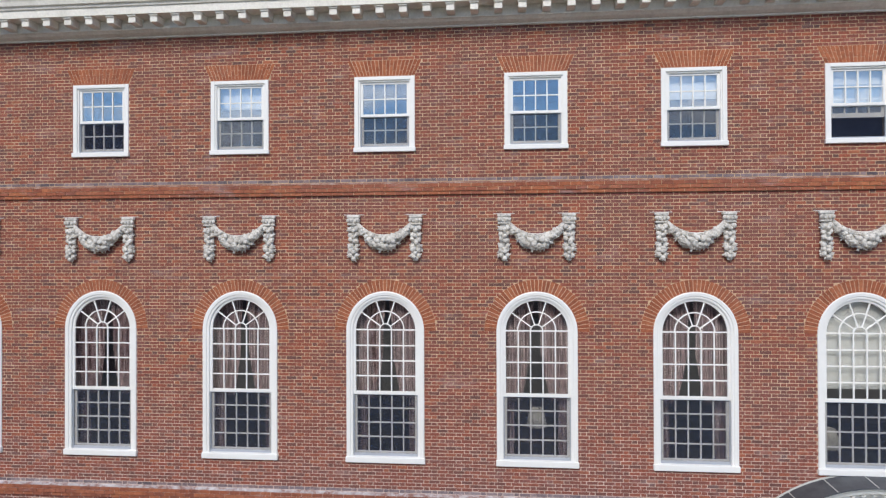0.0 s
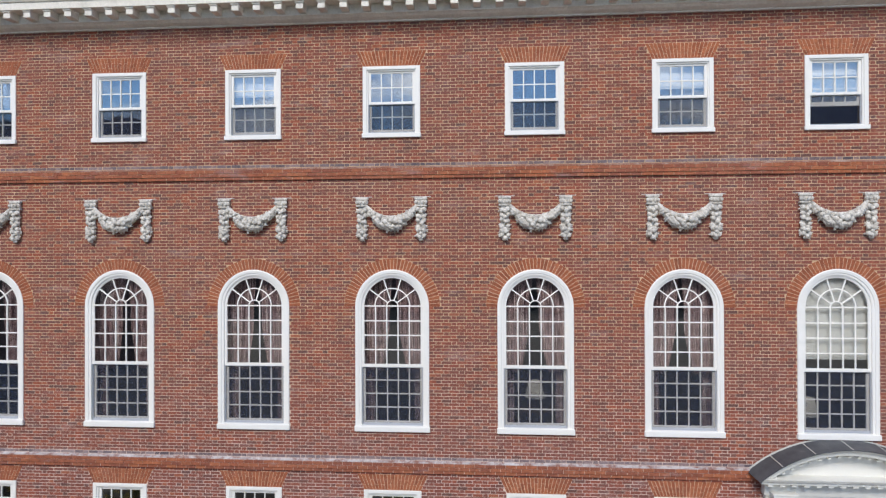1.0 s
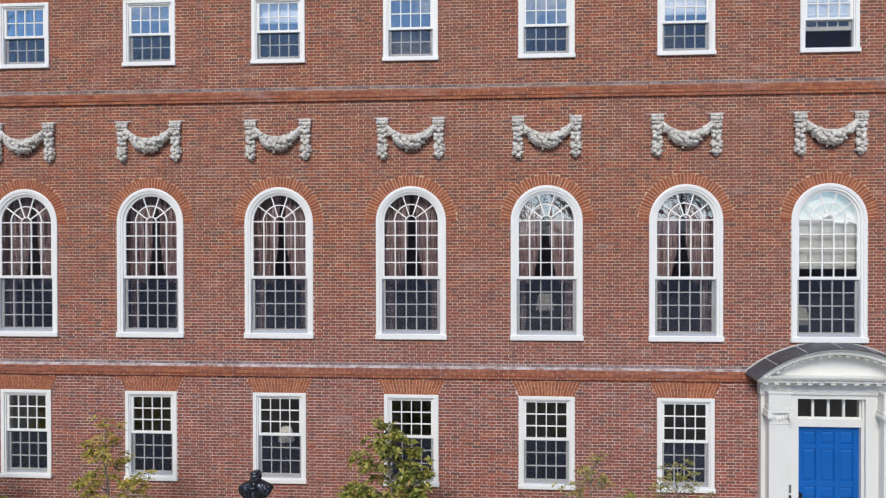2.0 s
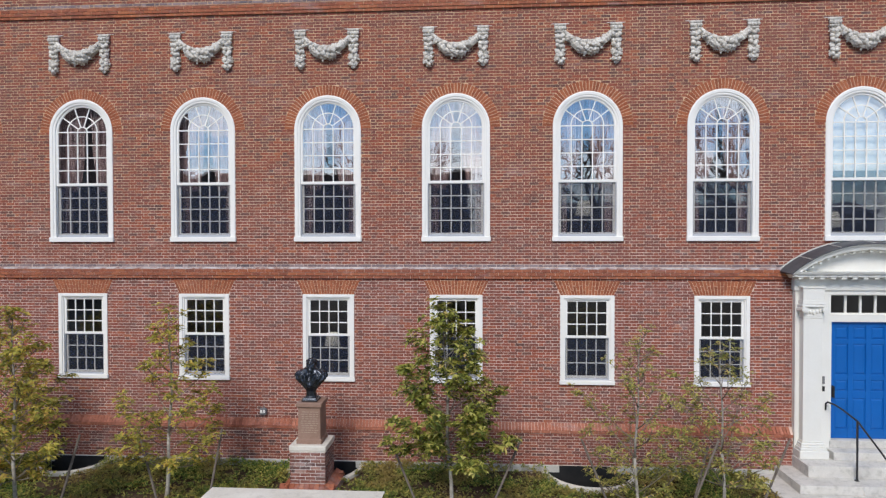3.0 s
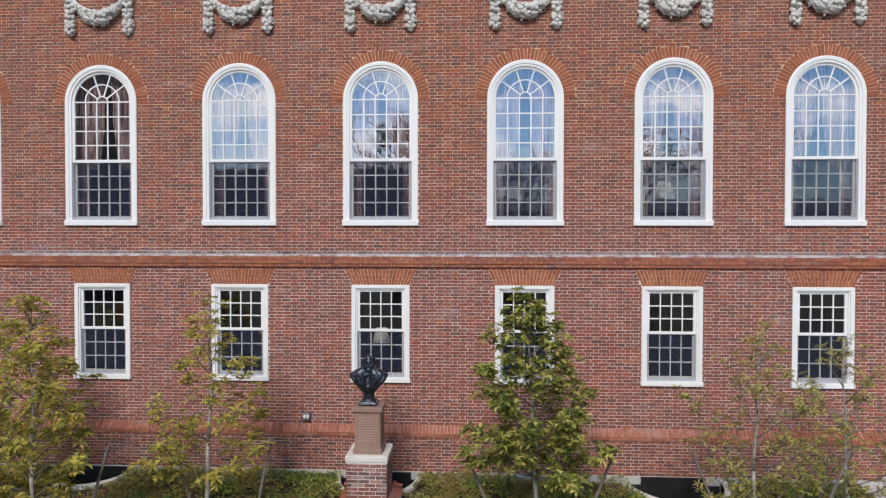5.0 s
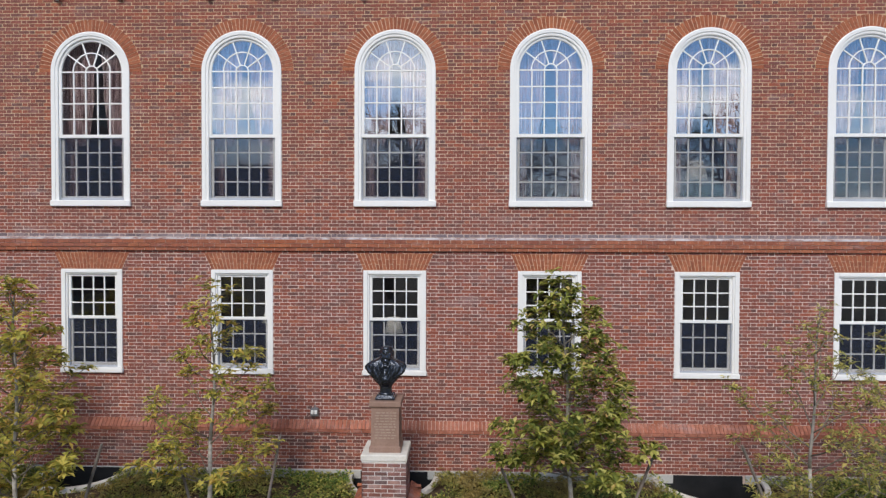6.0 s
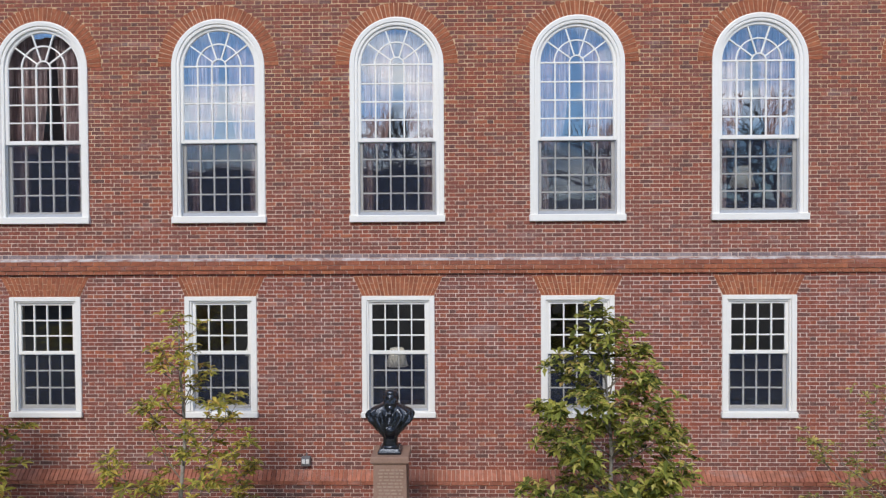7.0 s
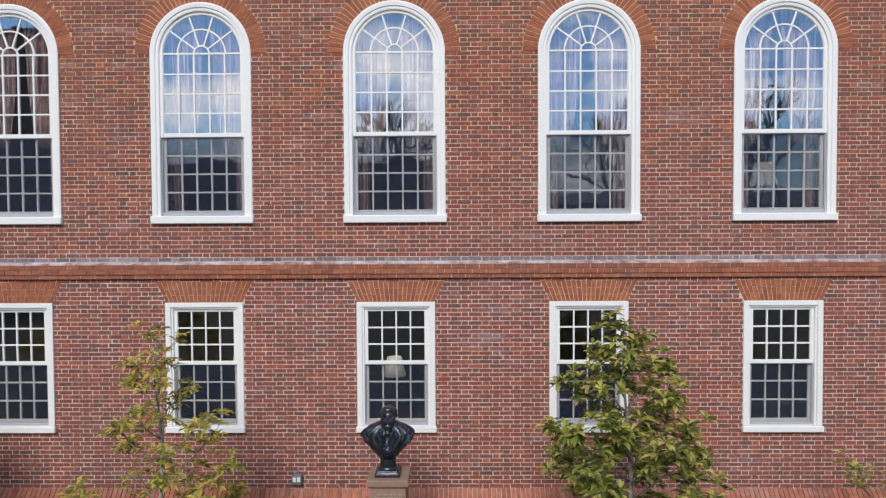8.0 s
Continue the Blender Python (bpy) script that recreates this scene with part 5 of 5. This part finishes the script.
for k, low in ((0, 12.36), (3, 12.34)):
    build_blind(BAY * k, 12.85, low, 0.50, "white roller blind drawn part way down", 0.17)


def build_lamp(x, y, z, r, h, stem):
    lamp = empty("table_lamp", (x, y, z))
    bm = lathe(bmesh.new(), [(0.09, 0.0), (0.09, 0.02), (0.03, 0.05), (0.06, 0.14), (0.065, 0.20), (0.02, 0.28), (0.012, stem)], 16)
    part("stand", bm, M_FLOORWOOD, lamp, "", True)
    bm = bmesh.new()
    prof = [(r, stem), (r * 0.62, stem + h), (r * 0.62 - 0.004, stem + h), (r - 0.004, stem)]
    rings = []
    for i in range(25):
        a = 2 * math.pi * i / 24
        rings.append(lambda p, a=a: (p[0] * math.cos(a), p[0] * math.sin(a), p[1]))
    sweep(bm, prof, rings, caps=False)
    part("shade", bm, M_LAMPSHADE, lamp, "cream fabric shade", True)
    tagged(lamp, "table lamp with cream shade standing behind the window", "lamp", "table lamps by the windows")


def build_table(x, y, z, top):
    table = empty("side_table", (x, y, z))
    part("tabletop", boxes((-0.45, 0.45, -0.28, 0.28, top - 0.03, top), bevel=0.006), M_FLOORWOOD, table)
    for i in (-1, 1):
        for j in (-1, 1):
            part("leg", boxes((i * 0.40 - 0.02, i * 0.40 + 0.02, j * 0.24 - 0.02, j * 0.24 + 0.02, 0.0, top - 0.03)), M_FLOORWOOD, table)
    tagged(table, "dark wooden side table behind the window", "table", "side tables by the windows")


build_table(6.0, 0.86, 4.75, 0.75)
build_lamp(6.03, 0.72, 5.50, 0.22, 0.36, 0.29)
build_table(-0.05, 0.80, 0.80, 1.12)
build_lamp(-0.10, 0.80, 1.92, 0.20, 0.31, 0.70)
build_table(-2.85, 1.1, 0.80, 1.30)
build_lamp(-2.80, 1.1, 2.10, 0.16, 0.22, 0.66)
build_table(11.76, 0.80, 4.75, 0.55)
build_lamp(11.70, 0.72, 5.30, 0.27, 0.36, 0.20)

# ---------------------------------------------------------------- young trees and their stakes
def leaf_block(spots, length, width, rnd, wide=0.60):
    """Folded leaves at (place, direction) spots, widest past their middle, as verts and faces."""
    verts, faces = [], []
    for p, d in spots:
        d = d.normalized()
        side = d.cross(Vector((rnd.uniform(-0.4, 0.4), rnd.uniform(-0.4, 0.4), 1))).normalized()
        up = side.cross(d)
        L, w = length * rnd.uniform(0.65, 1.2), width * rnd.uniform(0.8, 1.2)
        droop = rnd.uniform(-0.04, 0.15) * L
        i = len(verts)
        mid = p + d * L * wide + up * 0.01
        tip = p + d * L - Vector((0, 0, droop))
        verts += [p, mid + side * w / 2 + up * w * 0.16, tip, mid - side * w / 2 + up * w * 0.16, mid]
        faces += [(i, i + 4, i + 1), (i + 1, i + 4, i + 2), (i, i + 3, i + 4), (i + 3, i + 2, i + 4)]
    return verts, faces


def young_tree(name_label, x, y, height, profile, limbs, whorls, per, leaf, mat, seed, trunk_r=0.036, bend=0.10, lean=(0.0, 0.0), twist=0.0, slim=0.31):
    rnd = random.Random(seed)
    tree = empty("young_tree", (x, y, ground_z(x, y)))

    def reach(z):
        for (z0, r0), (z1, r1) in zip(profile, profile[1:]):
            if z0 <= z <= z1:
                return r0 + (r1 - r0) * (z - z0) / (z1 - z0)
        return profile[-1][1]

    bm = bmesh.new()
    pts, rad = [], []
    n = 14
    bx, by = rnd.uniform(-bend, bend), rnd.uniform(-bend, bend)
    ph = rnd.uniform(0, 6)

    def axis(z):
        v = z / height
        return Vector((lean[0] * v + bx * (math.sin(v * 4 + ph) - math.sin(ph)) + 0.02 * math.sin(v * 13), lean[1] * v + by * (math.sin(v * 3.3 + ph) - math.sin(ph)), z))

    for i in range(n + 1):
        z = height * i / n - (0.03 if i == 0 else 0)
        pts.append(axis(z))
        rad.append(trunk_r * (1 - 0.82 * i / n) + (0.018 if i == 0 else 0.0))
    cut = 5
    tube(bm, pts[:cut + 1], rad[:cut + 1], 8)
    part("trunk", bm, M_BARK, tree, "slender pale grey trunk", True)
    # upper stem takes the darker bark colour to stand for leaf shade
    part("leader", tube(bmesh.new(), pts[cut:], rad[cut:], 8), M_LEADER, tree, "upper stem within the crown, leaf shade put into its colour", True)
    spots = []
    z_low = profile[0][0]
    widest = max(p[1] for p in profile)

    def rosette(p, d):
        cnt = rnd.randint(per - 1, per + 2)
        d = (d * 0.5 + Vector((rnd.uniform(-0.3, 0.3), rnd.uniform(-0.3, 0.3), 0.9))).normalized()
        u = d.orthogonal().normalized()
        w = d.cross(u)
        for c in range(cnt):
            aa = 2 * math.pi * c / cnt + rnd.uniform(-0.35, 0.35)
            spots.append((p - d * rnd.uniform(0, 0.03), u * math.cos(aa) + w * math.sin(aa) + d * rnd.uniform(-0.12, 0.40)))

    for i in range(limbs):
        bm = bmesh.new()
        v = (i + rnd.random() * 0.8) / limbs
        z_tip = z_low + (height - z_low) * v ** 0.97
        az = twist + i * 2.399963 + rnd.uniform(-0.35, 0.35)
        r = reach(z_tip) * rnd.uniform(0.72, 1.12)
        z0 = max(0.35, z_low - 0.06, z_tip - 0.16 - 0.62 * r)
        a = axis(z0)
        out = Vector((math.cos(az), math.sin(az), 0))
        tip = axis(min(z_tip, height)) + out * r
        mid = a.lerp(tip, 0.5) + Vector((rnd.uniform(-0.07, 0.07), rnd.uniform(-0.07, 0.07), -0.05 * r + rnd.uniform(-0.03, 0.06)))
        q = [a, a.lerp(mid, 0.5) + Vector((0, 0, -0.015)), mid, mid.lerp(tip, 0.5) + Vector((0, 0, -0.03)), tip]
        tube(bm, q, [0.012, 0.010, 0.008, 0.006, 0.0035], 5)
        ahead = (tip - mid).normalized()
        for w in range(max(2, round(whorls * (0.15 + 0.85 * r / widest)))):
            t = 1.0 if w == 0 else 1.0 - 0.72 * rnd.random() ** 1.3
            seg = min(3, int(t * 4))
            p = q[seg].lerp(q[seg + 1], t * 4 - seg)
            d = ahead
            if w:
                d = (ahead * 0.7 + Vector((rnd.uniform(-1, 1), rnd.uniform(-1, 1), rnd.uniform(-0.2, 0.8)))).normalized()
                e = p + d * rnd.uniform(0.10, 0.30)
                tube(bm, [p, p.lerp(e, 0.5) + Vector((0, 0, -0.012)), e], [0.0048, 0.004, 0.0025], 4)
                p = e
            rosette(p, d)
        part("branch", bm, M_TWIG, tree, "", True)
    rosette(axis(height), Vector((0, 0, 1)))
    verts, faces = leaf_block(spots, leaf, leaf * slim, rnd)
    crown = child("crown", mesh_from("crown", verts, faces, mat), tree)
    tagged(crown, "open crown of long leaves in whorls", kind="stuff")
    return tagged(tree, name_label, "tree", "young trees before the wall")


young_tree("young magnolia tree with dense glossy green leaves", 3.02, -2.50, 3.98,
           [(1.02, 0.78), (1.2, 1.06), (1.5, 1.16), (1.9, 1.10), (2.4, 1.0), (2.8, 0.78), (3.2, 0.66), (3.6, 0.34), (3.98, 0.06)], 42, 23, 10, 0.154, M_LEAF_GREEN, 12, 0.042, 0.04, (-0.15, 0.0), 0.0, 0.37)
young_tree("young thin tree with sparse yellowing leaves", -2.76, -2.32, 3.85,
           [(0.75, 0.80), (1.2, 1.15), (1.8, 1.15), (2.3, 0.85), (2.8, 0.60), (3.3, 0.36), (3.85, 0.08)], 28, 17, 9, 0.142, M_LEAF_YELLOW, 23, 0.044, 0.05, (0.0, 0.0), 0.4, 0.34)
young_tree("young tree with full yellow-green crown", -4.90, -3.72, 4.05,
           [(1.0, 0.55), (1.4, 0.80), (1.9, 0.88), (2.5, 0.82), (3.0, 0.62), (3.5, 0.40), (4.05, 0.12)], 32, 16, 9, 0.158, M_LEAF_YELLOW, 34, 0.040, 0.06, (0.0, 0.0), 0.0, 0.35)
young_tree("young tree with yellow-green leaves near the wall", -6.62, -1.95, 3.4,
           [(0.9, 0.70), (1.4, 0.9), (2.2, 0.90), (2.9, 0.55), (3.4, 0.12)], 26, 15, 9, 0.155, M_LEAF_YELLOW, 45, 0.036, 0.06, (0.0, 0.0), 0.0, 0.35)
young_tree("young tree with yellow-green crown, lower leaves browning", -7.7, -3.3, 3.2,
           [(0.7, 0.85), (1.4, 1.1), (2.2, 0.90), (2.8, 0.45), (3.2, 0.10)], 24, 12, 8, 0.160, M_LEAF_YELLOW, 46, 0.036, 0.06, (0.0, 0.0), 0.0, 0.35)
young_tree("young tree with sparse small green leaves", 6.46, -2.94, 3.68,
           [(0.5, 0.75), (0.9, 0.95), (1.5, 1.0), (2.1, 1.10), (2.6, 0.80), (3.1, 0.36), (3.68, 0.08)], 30, 16, 7, 0.112, M_LEAF_SPARSE, 57, 0.036, 0.05)
young_tree("young tree with sparse small greenish-brown leaves", 8.23, -2.23, 3.30,
           [(0.6, 0.60), (1.0, 0.85), (1.6, 1.0), (2.2, 1.0), (2.8, 0.55), (3.30, 0.10)], 30, 15, 7, 0.114, M_LEAF_SPARSE, 69, 0.036, 0.06)


def build_stake(a, b):
    base = Vector((a[0], a[1], ground_z(a[0], a[1]) - 0.06))
    tip = Vector(b) - base
    bm = bmesh.new()
    tube(bm, [(0, 0, 0), tuple(tip * 0.5), tuple(tip * 0.97), tuple(tip)], [0.024, 0.023, 0.022, 0.017], 9)
    ob = part("tree_stake", bm, M_STAKE)
    ob.location = base
    tagged(ob, "leaning weathered wooden stake beside a young tree", "stake", "tree stakes")
    return ob


for a, b in (((6.13, -2.90), (5.44, -2.90, 1.56)), ((7.30, -2.82), (7.90, -2.90, 1.58)), ((8.80, -2.35), (9.48, -2.20, 1.41)),
             ((-4.37, -3.44), (-3.85, -3.40, 1.62)), ((-2.80, -2.53), (-3.22, -2.50, 1.38)), ((-1.83, -2.52), (-1.52, -2.50, 1.50)),
             ((2.42, -2.45), (1.78, -2.30, 1.34)), ((3.70, -2.60), (4.38, -2.40, 1.42)), ((-5.85, -3.90), (-6.35, -3.90, 1.3)), ((7.55, -2.4), (7.95, -2.2, 1.25))):
    build_stake(a, b)


# ---------------------------------------------------------------- ground cover
def build_cover():
    rnd = random.Random(77)
    spots, fallen = [], []
    while len(spots) < 110000:
        x, y = rnd.uniform(-11.5, 9.62), rnd.uniform(-6.5, -0.16)
        if y > well_edge(x) - 0.22 and well_edge(x) < -0.06:
            continue
        if -1.72 < x < 2.06 and -4.05 < y < -2.30 or (abs(x - PED[0]) < 0.52 and abs(y - PED[1]) < 0.60):
            continue
        if x > 9.60 or (x > 9.45 and y < -1.9 and rnd.random() < 0.5):
            continue
        dens = 0.46 + 1.4 * noise.noise(Vector((x * 0.8, y * 1.1, 4.0))) + 0.6 * math.exp(-(y / 1.1) ** 2)
        if rnd.random() > max(dens, 0.20):
            if rnd.random() < 0.025:
                fallen.append((Vector((x, y, ground_z(x, y) + 0.015)), Vector((rnd.uniform(-1, 1), rnd.uniform(-1, 1), 0.1))))
            continue
        h = 0.05 + 0.13 * max(0.0, noise.noise(Vector((x * 1.7, y * 1.7, 9.0))) + 0.35) + 0.09 * math.exp(-(y / 0.8) ** 2)
        c = Vector((x, y, ground_z(x, y) + h * rnd.uniform(0.25, 1.0)))
        for q in range(4):
            a = rnd.uniform(0, 6.283)
            spots.append((c + Vector((rnd.uniform(-0.03, 0.03), rnd.uniform(-0.03, 0.03), 0)), Vector((math.cos(a), math.sin(a), rnd.uniform(-0.1, 0.9)))))
    verts, faces = leaf_block(spots, 0.095, 0.032, rnd)
    tagged(new("ground_cover", mesh_from("ground_cover", verts, faces, M_LEAF_COVER)), "low green and browning ground cover plants in the bed", "ground cover", kind="stuff")
    verts, faces = leaf_block(fallen, 0.07, 0.05, rnd)
    tagged(new("fallen_leaves", mesh_from("fallen_leaves", verts, faces, rough_material("dry_leaf", (0.30, 0.22, 0.13), (0.52, 0.44, 0.33), 6.0))), "pale dry leaves lying on the mulch", "leaves", kind="stuff")


build_cover()

# ---------------------------------------------------------------- what the panes mirror: buildings and bare trees across the lawn
def build_neighbour(x0, x1, y0, y1, h, floors, bays, rise, label):
    house = empty("building", ((x0 + x1) / 2, (y0 + y1) / 2, -0.1))
    w, d = (x1 - x0) / 2, (y1 - y0) / 2
    part("wall", boxes((-w, w, -d, d, 0, h)), M_FARBRICK, house)
    part("roof", prism_roof(w + 0.4, d + 0.4, h, rise), M_LEAD, house)
    me = fresh(boxes((-0.6, 0.6, -0.04, 0.04, -0.9, 0.9)), M_IRON)
    fr = fresh(picture_frame(bmesh.new(), -0.68, 0.68, -0.98, 0.98, 0.09, 0.09, 0.09, 0.09, -0.06, 0.06), M_LEAD)
    for f in range(floors):
        for b in range(bays):
            x, z = -w + 2 * w * (b + 0.5) / bays, h * (f + 0.5) / floors
            win = child("window", fr, house, (x, d, z))
            child("pane", me, win)
    return tagged(house, label, "building", "buildings across the lawn")


def prism_roof(w, d, z, rise):
    bm = bmesh.new()
    v = [bm.verts.new(p) for p in ((-w, -d, z), (w, -d, z), (w, d, z), (-w, d, z), (-w, 0, z + rise), (w, 0, z + rise))]
    for f in ((0, 1, 2, 3), (0, 4, 5, 1), (2, 5, 4, 3), (0, 3, 4), (1, 2, 5)):
        bm.faces.new([v[i] for i in f])
    return bm


M_FARBRICK = rough_material("old_dark_brick", (0.060, 0.045, 0.045), (0.10, 0.066, 0.060), 0.8, 0.9)
build_neighbour(-64, -24.5, -44, -36, 20.0, 5, 11, 0.4, "tall dark brick building across the lawn")
build_neighbour(-58, 1, -98, -84, 15.5, 5, 15, 1.2, "long dark brick building far across the lawn")
build_neighbour(5, 62, -98, -84, 9.0, 4, 14, 2.2, "low brick building with pitched roof far across the lawn")


def bare_tree(x, y, h, seed):
    rnd = random.Random(seed)
    tree = empty("bare_tree", (x, y, -0.1))
    bm = bmesh.new()

    def grow(p, d, length, r, depth):
        e = p + d * length
        m = p.lerp(e, 0.5) + Vector((rnd.uniform(-1, 1), rnd.uniform(-1, 1), rnd.uniform(-1, 1))) * length * 0.06
        tube(bm, [p, m, e], [r, r * 0.85, r * 0.68], 6 if depth < 2 else 4)
        if depth >= 6 or length < 0.35:
            return
        for i in range(3 if depth < 5 else 2):
            a = rnd.uniform(0, 6.283)
            o = d.orthogonal().normalized()
            o.rotate(Matrix.Rotation(a, 3, d))
            nd = (d + o * rnd.uniform(0.35, 0.85) + Vector((0, 0, 0.12))).normalized()
            grow(e, nd, length * rnd.uniform(0.62, 0.86), r * 0.62, depth + 1)

    grow(Vector((0, 0, 0)), Vector((0, 0, 1)), h * 0.24, h * 0.016, 0)
    part("trunk", bm, M_BARE, tree)
    tagged(tree, "tall bare deciduous tree on the lawn", "tree", "bare trees across the lawn")


for i, (x, y, h) in enumerate(((-4.0, -34, 19.5), (13.5, -34, 18.0), (24.5, -36, 18.5), (5.5, -52, 17.0), (-13.0, -60, 16.0))):
    bare_tree(x, y, h, 200 + i)

# ---------------------------------------------------------------- bricks of the walls, last
NEAR = (-1.95, 3.95, 4.65, 5.19)
main_rows = courses(Z_ROWLOCK, STRING[0][0], X0, X1, 1) + courses(STRING[0][1], STRING[1][0], X0, X1, 2) + courses(STRING[1][1], Z_TOP, X0, X1, 3)
near_rows, rest = [], []
for r in main_rows:
    whole = abs((r[1] - r[0]) - (r[5] - r[4] - JOINT)) < 0.0025
    ok = whole and NEAR[0] < r[0] and r[1] < NEAR[1] and NEAR[2] < r[2] and r[3] < NEAR[3] and len(near_rows) < 300
    (near_rows if ok else rest).append(r)
bloomed = [r for r in rest if any(top < r[2] < top + 0.05 for _, top in STRING)]
plain = [r for r in rest if not any(top < r[2] < top + 0.05 for _, top in STRING)]
joined_bricks("brick_courses", plain, 0.0, 0.02, M_BRICK, WALL, 5)
joined_bricks("bloomed_courses", bloomed, 0.0, 0.02, M_BRICK_BLOOM, WALL, 6, "brick courses greyed by lime bloom")
H_BRICK = (STRING[1][0] - STRING[0][1]) / round((STRING[1][0] - STRING[0][1]) / COURSE) - JOINT
stretcher = mesh_from("stretcher", *brick_box(-(STRETCH - JOINT) / 2, (STRETCH - JOINT) / 2, 0, H_BRICK, 0.0, 0.02), M_BRICK)
header = mesh_from("header", *brick_box(-(HEAD - JOINT) / 2, (HEAD - JOINT) / 2, 0, H_BRICK, 0.0, 0.02), M_BRICK)
brick_rnd = random.Random(8)
for r in near_rows:
    child("brick", stretcher if r[1] - r[0] > 0.15 else header, WALL, ((r[0] + r[1]) / 2, brick_rnd.uniform(-0.0018, 0.0018), r[2]))
